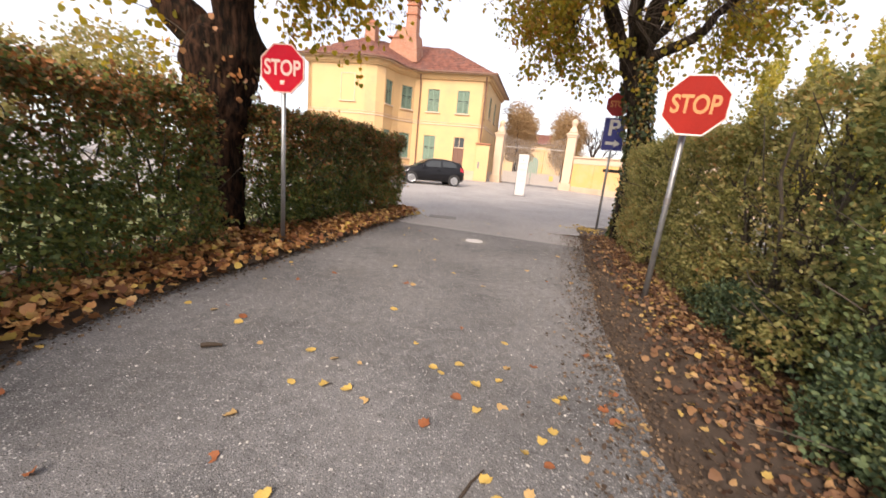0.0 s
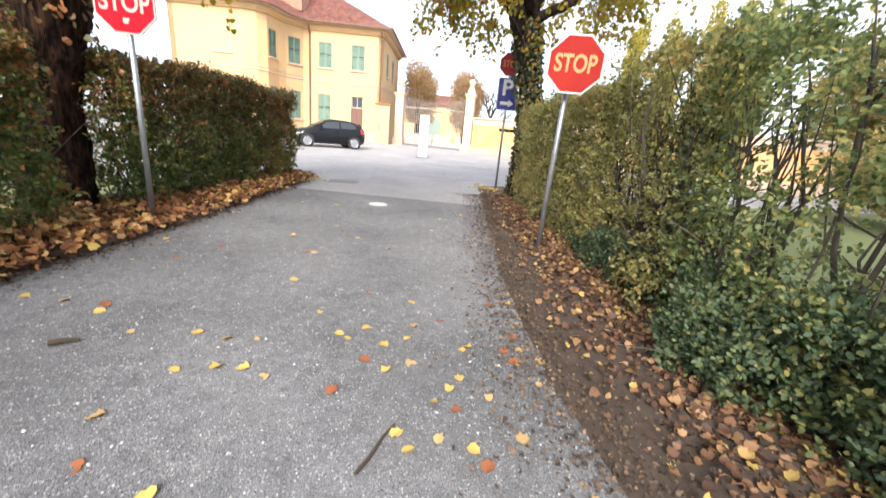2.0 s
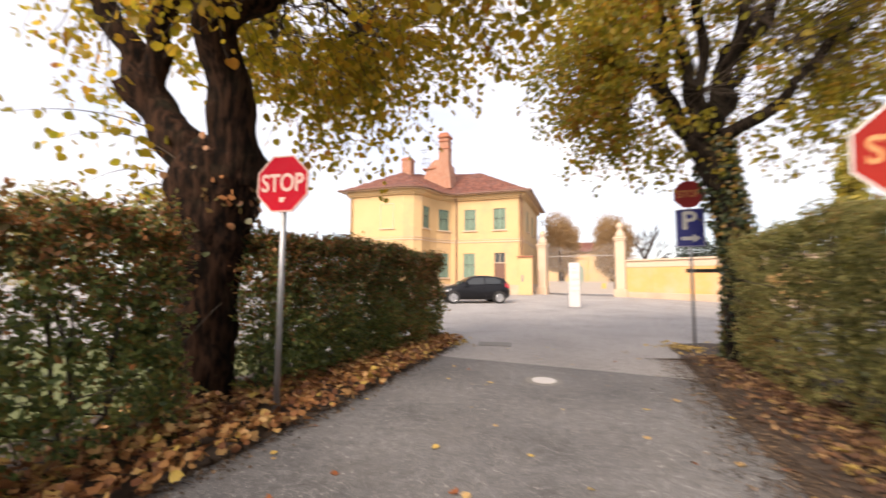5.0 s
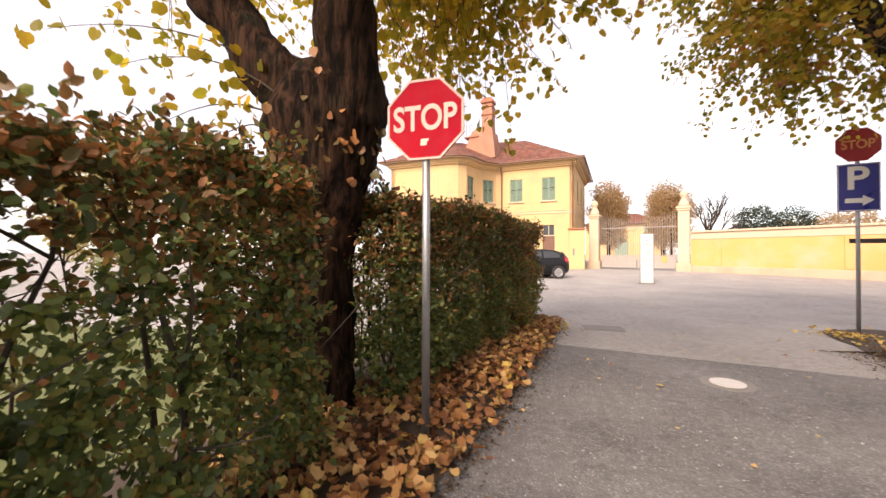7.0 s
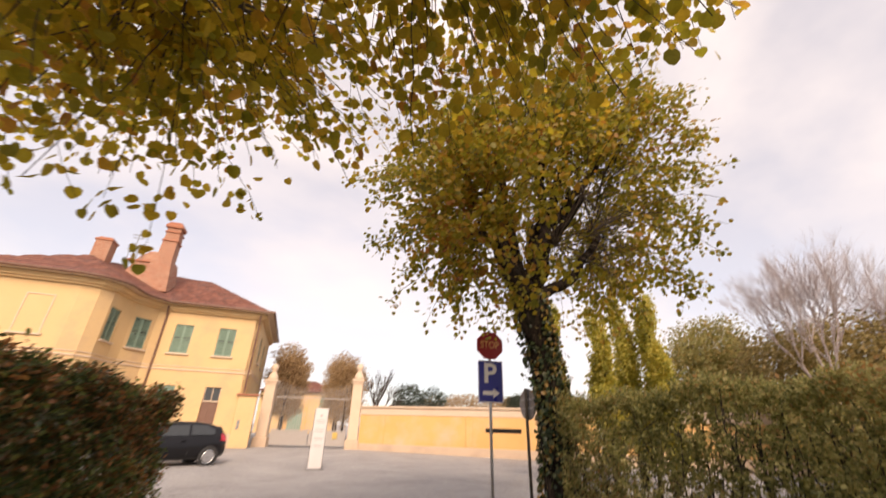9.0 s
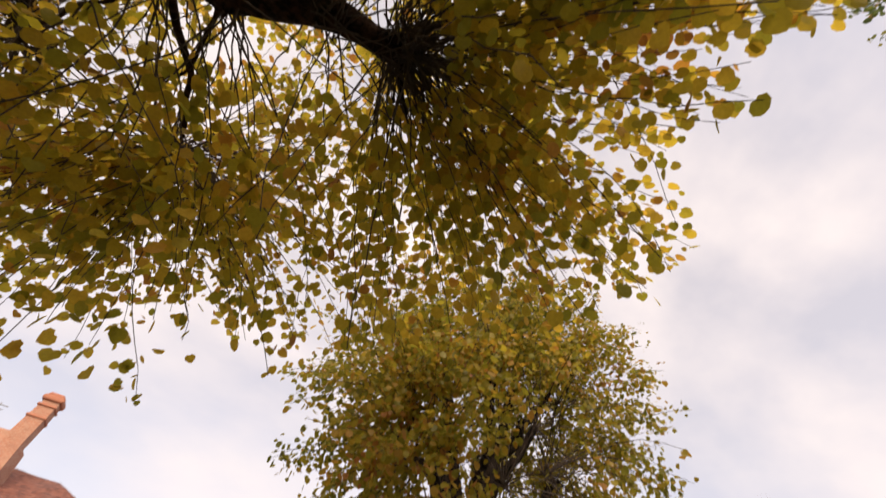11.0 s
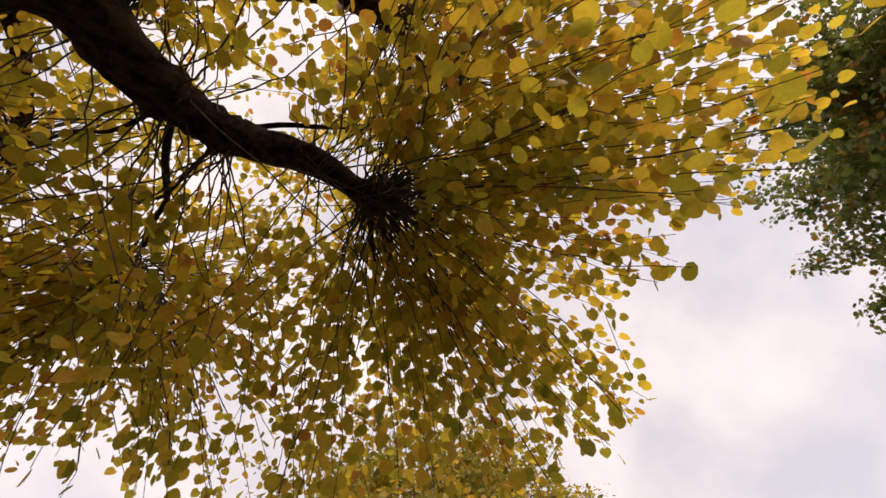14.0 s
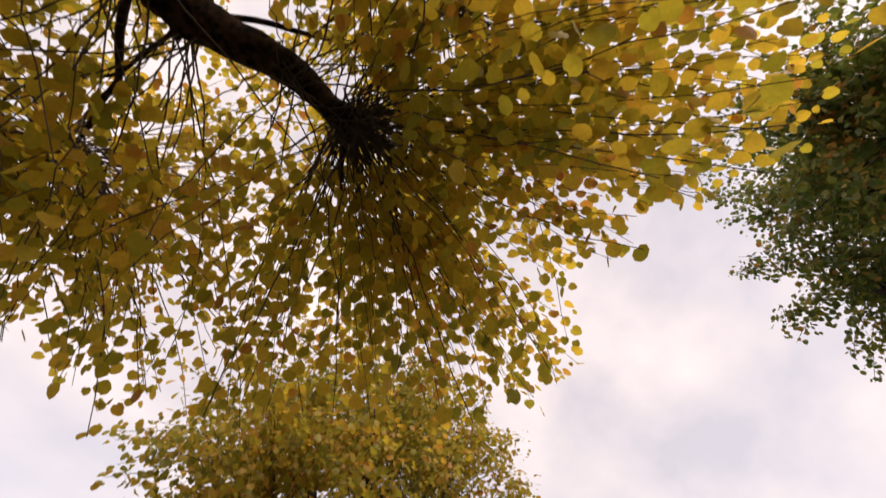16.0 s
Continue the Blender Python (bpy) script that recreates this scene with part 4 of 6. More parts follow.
# ---- hedges ----
def hedge(name, label, face, y0, y1, thick, top, sprigs, mat, side, leaf=0.045, per=11, gaps=0.0, top_mat=None, seed=1, loose=0.12, stems=0, stem_r=0.014, core=0.35, rust=1.0):
    """Clipped hedge along a line: sprigs of small leaves on its faces and inside, stems below. side: which way its depth goes in x."""
    global RNG
    RNG = np.random.default_rng(seed)
    fx, fy = [p[0] for p in face], [p[1] for p in face]
    ym = (y0 + y1) / 2
    origin = np.array((float(np.interp(ym, fy, fx)), ym, 0.0))
    root = thing(name, Matrix.Translation(origin), label, "hedge")
    C, O = [], []
    while len(C) < sprigs:
        y = RNG.uniform(y0, y1)
        kind = RNG.uniform()
        h = top(y)
        if kind < 0.46:
            d, z, o = -abs(RNG.normal()) * 0.04 + RNG.uniform(0, 0.14), RNG.uniform(0.06, h) , (-side, -0.25, 0.25)
        elif kind < 0.66:
            d, z, o = RNG.uniform(0, thick), h - RNG.uniform(0, 0.14), (0, -0.1, 1)
        elif kind < 0.66 + core * 0.6:
            d, z, o = RNG.uniform(0.1, thick), RNG.uniform(0.1, h), (-side * 0.5, -0.3, 0.5)
        elif kind < 0.93:
            d, z, o = thick - RNG.uniform(0, 0.15), RNG.uniform(0.1, h), (side, 0, 0.3)
        else:
            e = 1 if RNG.uniform() < 0.7 else -1
            y = (y1 if e > 0 else y0) + RNG.normal() * 0.05
            d, z, o = RNG.uniform(0, thick), RNG.uniform(0.1, h), (0, e, 0.3)
        q = Vector((y * 1.3, z * 1.7, d * 1.5 + seed))
        nz = noise.noise(q) + 0.5 * noise.noise(q * 2.7)
        if gaps and noise.noise(Vector((y * 2.1 + 9, z * 2.4, seed))) > 0.55 - gaps and kind < 0.95:
            continue
        if z < 0.35 and RNG.uniform() < 0.3:
            continue
        bulge = loose * nz
        under = 0.10 * max(0.0, 0.5 - z)
        x = float(np.interp(y, fy, fx)) + side * (d - bulge + under)
        C.append((x, y + 0.06 * nz, z + 0.06 * nz * (kind > 0.46)))
        O.append(o)
    C, O = np.array(C), np.array(O, float)
    n = len(C)
    tw = unit(O * 0.9 + RNG.normal(size=(n, 3)) * 0.75 + np.array((0, 0, 0.25)))
    Lt = RNG.uniform(0.07, 0.20, n)
    t = RNG.uniform(0, 1, (n, per))
    P = C[:, None, :] + tw[:, None, :] * (Lt[:, None] * t)[..., None] + RNG.normal(size=(n, per, 3)) * 0.016
    A = tw[:, None, :] * 0.8 + RNG.normal(size=(n, per, 3)) * 0.7
    N = np.tile(np.array((0, 0, 0.6)), (n, per, 1)) + O[:, None, :] * 0.5 + RNG.normal(size=(n, per, 3)) * 0.5
    P, A, N = P.reshape(-1, 3), A.reshape(-1, 3), N.reshape(-1, 3)
    S = RNG.uniform(0.65, 1.25, len(P)) * leaf
    hi = np.array([top(y) for y in P[:, 1]])
    dry = (P[:, 2] > hi - 0.26 * rust - 0.4 * rust * RNG.uniform(size=len(P)) ** 2) & (RNG.uniform(size=len(P)) < 0.68)
    if top_mat is None:
        dry[:] = False
    for sel, mt, nm in ((~dry, mat, "foliage"), (dry, top_mat, "dry_foliage")):
        if sel.any():
            tagged(part(nm, leaf_mesh(nm, OVAL, P[sel] - origin, turns(A[sel], N[sel]), S[sel], mt), mt, root, "rust-tinged leaves along the top" if nm == "dry_foliage" else ""), kind="stuff")
    g = Geo()
    for i in range(stems):
        y = RNG.uniform(y0 + 0.1, y1 - 0.1)
        x = float(np.interp(y, fy, fx)) + side * RNG.uniform(0.12, thick * 0.75)
        h = top(y) * RNG.uniform(0.7, 0.97)
        p0, p1 = Vector((x, y, -0.02)), Vector((x + RNG.normal() * 0.15, y + RNG.normal() * 0.22, h))
        pts = bent(p0, p1, 0, 6, RNG.normal() * 0.10)
        pts = [p + Vector(RNG.normal(size=3)) * 0.025 for p in pts]
        pts[0].z = -0.02
        r = stem_r * RNG.uniform(0.6, 1.5)
        g.tube([p - Vector(origin) for p in pts], [r * (1 - 0.65 * k / 6) for k in range(7)], 6, 0.1)
        for b in range(5):
            s = pts[RNG.integers(1, 6)]
            e = s + Vector((RNG.normal() * 0.22, RNG.normal() * 0.22, abs(RNG.normal()) * 0.25 + 0.1))
            if e.z < top(e.y) + 0.15:
                g.tube([p - Vector(origin) for p in bent(s, e, 0, 3, RNG.normal() * 0.04)], [r * 0.45, r * 0.38, r * 0.3, r * 0.15], 5)
    if stems:
        tagged(part("stemwork", g, M_STEM, root, "bare dark stems"), kind="stuff")
    return root


def top_left(y):
    return 1.93 + 0.09 * (y < 2.4) - 0.1 * max(0.0, min(1.0, (y - 2.4) / 0.6)) * (y < 5.5) + 0.05 * math.sin(y * 1.7) + 0.04 * math.sin(y * 4.1 + 1) - 0.12 * max(0.0, min(1.0, (y - 4.3) / 0.9)) * (y < 5.8)


def top_right(y):
    return (2.08 if y > 4.4 else 2.08 + 0.17 * min(1.0, (4.4 - y) / 0.9)) + 0.06 * math.sin(y * 2.3) + 0.05 * math.sin(y * 5.3)


hedge("hedge", "clipped dark green hornbeam hedge with rusty top beside the drive", FACE_L, -3.0, 5.05, 0.62, top_left, 7400, M_HEDGE_L, -1, 0.05, 13, 0.17, M_HEDGE_TOP, 21, 0.16, 70, 0.014, 0.3, 1.25)
hedge("hedge", "dense dark green hedge with a rounded end at the square", FACE_L, 6.15, 10.75, 1.2, top_left, 9400, M_HEDGE_L, -1, 0.047, 13, 0.04, M_HEDGE_TOP, 22, 0.27, 40, 0.014, 0.4, 2.0)
hedge("hedge", "thin hedge of small yellow-green leaves beside the drive", FACE_R, 4.15, 8.5, 0.6, top_right, 5200, M_HEDGE_R, 1, 0.04, 13, 0.05, None, 23, 0.12, 60, 0.015, 0.3)
hedge("hedge", "loose straggling hedge with bare stems and dark leaves", FACE_R, -3.0, 2.75, 0.65, top_right, 3900, M_SHRUB, 1, 0.039, 13, 0.27, None, 24, 0.22, 100, 0.014, 0.3)
hedge("hedge", "sparse gap in the hedge with upright dark stems", FACE_R, 2.5, 4.4, 0.6, top_right, 1450, M_HEDGE_R, 1, 0.042, 11, 0.2, None, 25, 0.22, 44, 0.018, 0.3)

hedge("low_shrub", "low dense dark green shrubs at the foot of the hedge", [(x - 0.04, y) for x, y in FACE_R], -1.5, 2.15, 0.7, lambda y: 0.72 + 0.16 * math.sin(y * 2.1 + 0.6) + 0.08 * math.sin(y * 5.7), 3600, M_SHRUB_D, 1, 0.036, 14, 0.08, None, 26, 0.36, 20, 0.012, 0.35)
hedge("low_shrub", "low dark tangle of leaves under the bare stems", FACE_R, 2.8, 4.5, 0.6, lambda y: 0.42 + 0.1 * math.sin(y * 4.0), 1100, M_SHRUB_D, 1, 0.034, 13, 0.1, None, 27, 0.2, 10, 0.012, 0.35)


# ---- leaf litter ----
def litter(name, label, place, n, mat, lo, hi, lift, seed, tilt=0.45):
    global RNG
    RNG = np.random.default_rng(seed)
    P = np.array([place() for _ in range(n)])
    P[:, 2] += RNG.uniform(0.004, lift, n)
    a = RNG.uniform(0, 6.28, n)
    A = np.stack((np.cos(a), np.sin(a), RNG.normal(0, tilt * 0.6, n)), 1)
    N = np.tile((0, 0, 1.0), (n, 1)) + RNG.normal(size=(n, 3)) * tilt
    tagged(new(name, leaf_mesh(name, CURLED, P, turns(A, N), RNG.uniform(lo, hi, n), mat)), label, "leaves", kind="stuff")


VL = [(-2.3, -8), (-2.2, 1.0), (-2.0, 2.6), (-1.88, 3.7), (-1.5, 4.8), (-0.88, 6.8), (0.2, 11.0)]
VR = [(1.84, -8), (1.75, 1.0), (1.86, 2.1), (2.27, 3.6), (2.7, 4.9), (3.1, 6.1), (3.75, 7.9), (4.75, 10.9)]


def on_left():
    y = RNG.uniform(0.2, 10.9)
    a, b = float(np.interp(y, *zip(*[(p[1], p[0]) for p in FACE_L]))), float(np.interp(y, *zip(*[(p[1], p[0]) for p in VL])))
    s = RNG.beta(1.4, 1.25)
    wide = 0.7 + 0.5 * math.exp(-((y - 5.9) / 0.6) ** 2)
    x = a - wide + (b - a + wide + 0.1) * s
    return x, y, 0.05 + 0.09 * math.sin(math.pi * min(max(s, 0), 1)) * 0.9


def on_right():
    y = RNG.uniform(0.2, 9.4)
    a, b = float(np.interp(y, *zip(*[(p[1], p[0]) for p in VR]))), float(np.interp(y, *zip(*[(p[1], p[0]) for p in FACE_R])))
    s = RNG.beta(3.4, 1.35)
    return a - 0.05 + (b - a + 0.35) * s, y, 0.045


litter("leaf_litter", "deep drift of curled rust and tan leaves under the hedge", on_left, 6400, M_LITTER, 0.045, 0.10, 0.08, 31, 0.6)
litter("leaf_litter", "scattered rust and tan leaves on the earth verge", on_right, 8200, M_LITTER_R, 0.028, 0.07, 0.045, 32, 0.65)


def on_edge():
    y = RNG.uniform(0.3, 10.5)
    if RNG.uniform() < 0.3:
        return float(np.interp(y, *zip(*[(p[1], p[0]) for p in VL]))) + RNG.normal() * 0.10 + 0.03, y, 0.012
    y = min(y, 9.2)
    return float(np.interp(y, *zip(*[(p[1], p[0]) for p in VR]))) + RNG.normal() * 0.24 + 0.04, y, 0.016


litter("leaf_crumbs", "crumbled brown leaf scraps along the edges of the drive", on_edge, 15000, M_CRUMB, 0.006, 0.03, 0.012, 35)


def on_soil():
    y = RNG.uniform(0.3, 9.3)
    a, b = float(np.interp(y, *zip(*[(p[1], p[0]) for p in VR]))), float(np.interp(y, *zip(*[(p[1], p[0]) for p in FACE_R])))
    return a + (b - a + 0.2) * RNG.uniform(), y, 0.05


litter("leaf_crumbs", "broken leaf scraps and grit strewn over the bare earth", on_soil, 9000, M_CRUMB, 0.006, 0.024, 0.02, 36)


def on_corner():
    a, r = RNG.uniform(0, 6.28), abs(RNG.normal()) * 0.35
    return (0.05 + r * math.cos(a) * 0.7, 10.6 + r * math.sin(a), 0.03)


def on_post():
    a, r = RNG.uniform(0, 6.28), abs(RNG.normal()) * 0.4
    return (4.9 + r * math.cos(a), 10.3 + r * math.sin(a), 0.03)


litter("leaf_litter", "small yellow leaves gathered at the hedge end", on_corner, 160, M_YELLOW_LEAF, 0.04, 0.08, 0.03, 33)
litter("leaf_litter", "small yellow leaves gathered round the sign post", on_post, 190, M_YELLOW_LEAF, 0.04, 0.08, 0.03, 34)

# leaves one by one on the drive
ONE = {}
for nm, mt in (("yellow", M_YELLOW_LEAF), ("tan", M_TAN_LEAF), ("rust", M_RUST_LEAF)):
    for k, shp in enumerate((CURLED, HEART)):
        ONE[nm, k] = leaf_mesh("fallen_leaf", shp, np.zeros((1, 3)), np.eye(3)[None], [1.0], mt)
SPOTS = [(0.24, 3.74), (-1.49, 3.54), (-1.22, 3.45), (-0.94, 3.3), (-0.97, 3.22), (-1.16, 5.0), (-0.23, 2.84), (-0.42, 2.12), (-0.36, 1.81), (-0.09, 1.65), (-0.03, 2.46), (0.13, 2.41), (0.23, 2.33), (0.56, 2.1), (-0.25, 2.42), (0.61, 2.76), (0.7, 2.65), (1.15, 2.77), (1.38, 2.83), (1.24, 3.17), (0.94, 2.53), (1.06, 2.6), (1.06, 2.35), (0.75, 2.42), (0.9, 2.3), (1.23, 2.07), (1.3, 2.1), (1.42, 1.96), (1.18, 1.88), (1.09, 1.97),
         (0.84, 1.75), (0.88, 1.65), (1.04, 1.67), (1.2, 1.48), (0.83, 1.32), (1.25, 1.24), (2.08, 1.38), (1.7, 2.23), (1.73, 2.36), (2.1, 3.08), (1.41, 2.45), (1.5, 2.44), (1.61, 1.23), (0.88, 3.44), (0.51, 3.09)]
RNG = np.random.default_rng(41)


def fallen(x, y, s, colour):
    ob = new("fallen_leaf", ONE[colour, int(RNG.integers(0, 2))])
    ob.matrix_world = Matrix.LocRotScale((x, y, rise(y) + 0.012 + 0.05 * s), Euler((RNG.normal() * 0.15, RNG.normal() * 0.15, RNG.uniform(0, 6.28))), (s, s, s))
    tagged(ob, {"yellow": "bright yellow fallen lime leaf on the asphalt", "tan": "curled tan fallen leaf on the asphalt", "rust": "dry rust-brown fallen leaf on the asphalt"}[colour], "leaf", "fallen leaves on the drive")


for i, (x, y) in enumerate(SPOTS):
    fallen(x, y, RNG.uniform(0.05, 0.076), ("yellow", "yellow", "tan", "rust", "yellow")[i % 5])
for i in range(85):
    y = RNG.uniform(0.4, 10.5)
    a, b = float(np.interp(y, *zip(*[(p[1], p[0]) for p in ROAD_L]))), float(np.interp(y, *zip(*[(p[1], p[0]) for p in ROAD_R])))
    s = RNG.beta(0.55, 0.6)
    fallen(a + (b - a) * s, y, RNG.uniform(0.035, 0.075), ("tan", "rust", "yellow", "tan")[i % 4])


def twig_on_drive(pts, r):
    g = Geo().tube([Vector(p) - Vector(pts[0]) for p in pts], [r, r, r * 0.8, r * 0.5], 6)
    ob = new("twig", g.mesh("twig", M_TWIG))
    ob.matrix_world = Matrix.Translation(pts[0])
    tagged(ob, "short dark dry twig lying on the asphalt", "twig")


twig_on_drive([(0.67, 1.57, 0.018), (0.74, 1.65, 0.020), (0.80, 1.74, 0.022), (0.87, 1.82, 0.02)], 0.008)
twig_on_drive([(-0.98, 2.78, 0.03), (-0.94, 2.79, 0.034), (-0.9, 2.80, 0.034), (-0.85, 2.81, 0.03)], 0.018)

# ---- road signs ----


def octagon(r, y0, y1, inner=None):
    """An eight-sided plate of half-width r, or a rim if inner is given; faces -y."""
    c = r / math.cos(math.pi / 8)
    o = [(c * math.cos(math.pi / 8 + i * math.pi / 4), c * math.sin(math.pi / 8 + i * math.pi / 4)) for i in range(8)]
    g = Geo()
    if inner is None:
        g.add([(x, y0, z) for x, z in o] + [(x, y1, z) for x, z in o], [tuple(range(8)), tuple(range(15, 7, -1))] + [(i, 8 + i, 8 + (i + 1) % 8, (i + 1) % 8) for i in range(8)])
        return g
    k = inner / r
    p = [(x, y0, z) for x, z in o] + [(x * k, y0, z * k) for x, z in o] + [(x, y1, z) for x, z in o] + [(x * k, y1, z * k) for x, z in o]
    f = []
    for i in range(8):
        j = (i + 1) % 8
        f += [(i, j, 8 + j, 8 + i), (16 + j, 16 + i, 24 + i, 24 + j), (i, 16 + i, 16 + j, j), (8 + j, 24 + j, 24 + i, 8 + i)]
    return g.add(p, f)


def stop_plate(root, z, r, red, white, letters, at=None, tw=0.42, th=0.155):
    """The eight-sided plate with its white rim and the word."""
    plate = part("plate", octagon(r, -0.002, 0.012), red, root, at=(at or Matrix.Identity(4)) @ Matrix.Translation((0, -0.035, z)))
    part("rim", octagon(r, -0.006, -0.0025, r * 0.945), white, plate, "pale reflective border")
    w = part("word", text_mesh("STOP", letters, tw, th), letters, plate, "pale capital letters")
    w.matrix_basis = Matrix.Translation((0, -0.0045, 0.012))
    for zz in (-0.10, 0.07):
        part("back_rail", Geo().box(-r * 0.5, r * 0.5, 0.0125, 0.03, zz, zz + 0.03, 0.004), M_GALV, plate)
    return plate


def post(root, h, r=0.03, lean=(0, 0)):
    part("post", Geo().tube([(0, 0, -0.05), (lean[0] * 0.5, lean[1] * 0.5, h * 0.5), (lean[0], lean[1], h)], [r, r, r], 14), M_GALV, root, "dull galvanised tube", True)
    part("post_cap", Geo().turned([(r * 1.08, 0), (r * 1.08, 0.012), (r * 0.7, 0.022)], 12, (lean[0], lean[1], h - 0.002)), M_DARK, root)


ls = thing("stop_sign", pose(-1.53, 5.79, 0.09, 0, 0, -9), "red eight-sided stop sign on a grey post at the leaf drift", "road sign", "stop signs")
post(ls, 2.58, 0.03)
pl = stop_plate(ls, 2.32, 0.30, M_RED, M_LETTER, M_LETTER, tw=0.5, th=0.195)
part("sticker", Geo().box(-0.032, 0.018, -0.004, -0.0023, -0.195, -0.15, 0.001).box(-0.03, 0.032, -0.0042, -0.0024, -0.163, -0.145, 0.001), M_STICKER, pl, "worn pale sticker")
for z in (2.22, 2.42):
    part("clamp", Geo().tube([(0, 0, z - 0.015), (0, 0, z + 0.015)], [0.036, 0.036], 12), M_GALV, ls)

rs = thing("stop_sign", pose(3.235, 4.67, 0.03, 0, 0, -29), "sun-faded orange-red stop sign on a leaning post by the hedge", "road sign", "stop signs")
post(rs, 2.45, 0.032, (0.03, -0.10))
pl = stop_plate(rs, 2.225, 0.30, M_RED_F, M_WHITE, M_CREAM, Matrix.Translation((0.028, -0.11, 0)) @ pose(0, 0, 0, 3, 1, 0), tw=0.45, th=0.19)
for z in (2.12, 2.32):
    part("clamp", Geo().tube([(0.028, -0.09, z - 0.015), (0.028, -0.09, z + 0.015)], [0.038, 0.038], 12), M_GALV, rs)
part("band", Geo().tube([(0.015, -0.05, 1.17), (0.016, -0.052, 1.25)], [0.036, 0.036], 12), M_GREY, rs, "strip of old tape")

ps = thing("parking_sign", pose(5.19, 10.63, 0.0, 0, 0, -23.5), "blue parking sign with white arrow under a small stop sign", "road sign")
post(ps, 3.62, 0.03)
stop_plate(ps, 3.31, 0.285, M_RED_D, M_RED_D, M_CREAM, tw=0.42, th=0.16)
pn = part("panel", Geo().box(-0.27, 0.27, -0.045, -0.03, 2.155, 2.985, 0.006), M_BLUE, ps, "deep blue plate")
part("panel_border", Geo().box(-0.262, 0.262, -0.0485, -0.0455, 2.165, 2.175).box(-0.262, 0.262, -0.0485, -0.0455, 2.965, 2.975).box(-0.262, -0.252, -0.0485, -0.0455, 2.175, 2.965).box(0.252, 0.262, -0.0485, -0.0455, 2.175, 2.965), M_WHITE, pn)
w = part("letter", text_mesh("P", M_WHITE, 0.27, 0.40), M_WHITE, pn, "white capital P")
w.matrix_basis = Matrix.Translation((0.0, -0.048, 2.735))
part("arrow", Geo().add([(x, y, z) for y in (-0.0495, -0.0455) for x, z in ((-0.17, 2.30), (0.05, 2.30), (0.05, 2.245), (0.19, 2.34), (0.05, 2.435), (0.05, 2.38), (-0.17, 2.38))],
                       [tuple(range(7)), tuple(range(13, 6, -1))] + [(i, 7 + i, 7 + (i + 1) % 7, (i + 1) % 7) for i in range(7)]), M_WHITE, pn, "white arrow pointing right")
part("finger_board", Geo().box(-0.10, 0.66, 0.03, 0.055, 1.60, 1.68, 0.006), M_DARK, ps, "dark board seen along its edge")

bs = thing("round_sign", pose(5.78, 10.2, 0.0, 0, 0, 76), "grey back of a round road sign on a rusty post", "road sign")
part("post", Geo().tube([(0, 0, -0.05), (0, 0, 2.45)], [0.03, 0.03], 12), M_STEM, bs, "", True)
part("disc", Geo().turned([(0.285, 0), (0.30, 0.006), (0.30, 0.012), (0.285, 0.018)], 32), M_GREY, bs, at=pose(0, -0.03, 2.15, 90, 0, 0))
part("rail", Geo().box(-0.2, 0.2, -0.028, -0.016, 2.05, 2.09, 0.003).box(-0.2, 0.2, -0.028, -0.016, 2.22, 2.26, 0.003), M_GALV, bs)

# manhole lid in the drive
mh = thing("manhole_cover", pose(1.46, 7.54, 0.0, 0, 0, 12), "pale iron manhole cover in a dark patched collar", "manhole cover")
part("collar", Geo().turned([(0.26, 0.0), (0.26, 0.0105), (0.17, 0.0125)], 28), M_CONC, mh)
part("lid", Geo().turned([(0.168, 0.008), (0.168, 0.018), (0.16, 0.021)], 28), M_IRONLID, mh, "worn pale iron lid")
mh = thing("drain_cover", pose(0.95, 10.6, 0.0, 0, 0, -6), "flat rusty drain cover flush with the square", "drain cover")
part("frame", Geo().box(-0.36, 0.36, -0.25, 0.25, 0.0, 0.010, 0.003), M_CONC, mh)
part("lid", Geo().box(-0.30, 0.30, -0.20, 0.20, 0.006, 0.014, 0.003), M_CONC, mh)

# ---- information totem in the square ----
tt = thing("information_totem", pose(5.28, 20.6, rise(20.6), 0, 0, -14), "slim white information pillar with faint printed lines", "totem")
part("foot_plate", Geo().box(-0.34, 0.34, -0.2, 0.2, 0.0, 0.03, 0.008), M_GREY, tt)
body = part("body", Geo().box(-0.25, 0.25, -0.07, 0.07, 0.03, 2.12, 0.02), M_PANEL, tt)
part("side_strip", Geo().box(-0.262, -0.2505, -0.05, 0.05, 0.05, 2.08, 0.002), M_DARK, body)
part("side_strip", Geo().box(0.2505, 0.262, -0.05, 0.05, 0.05, 2.08, 0.002), M_DARK, body)
part("emblem", Geo().turned([(0.05, 0), (0.05, 0.003)], 20), M_INK, body, at=pose(0, -0.070, 1.85, 90, 0, 0))
for i, (z, wd, hh) in enumerate(((1.66, 0.36, 0.035), (1.58, 0.30, 0.025), (1.38, 0.34, 0.02), (1.32, 0.34, 0.02), (1.26, 0.28, 0.02), (1.05, 0.34, 0.02), (0.99, 0.30, 0.02), (0.8, 0.34, 0.02), (0.74, 0.24, 0.02))):
    part("print_line", Geo().box(-wd / 2, wd / 2, -0.0735, -0.0705, z, z + hh), M_INK, body)

# ---- house ----
HM = pose(4.40, 31.9, rise(31.9), 0, 0, -16)
PLAN = [(-13.0, -4.0), (-8.3, -4.0), (-7.55, -3.8), (-7.1, -3.3), (-6.95, -1.9), (-6.7, -1.25), (-5.85, -0.15), (-5.45, 0.0), (0.0, 0.0), (0.0, 9.5), (-13.0, 9.5)]
WALL_H, THICK = 7.95, 0.35
house = thing("house", HM, "two-storey ochre villa with green shutters and clay roof", "house")


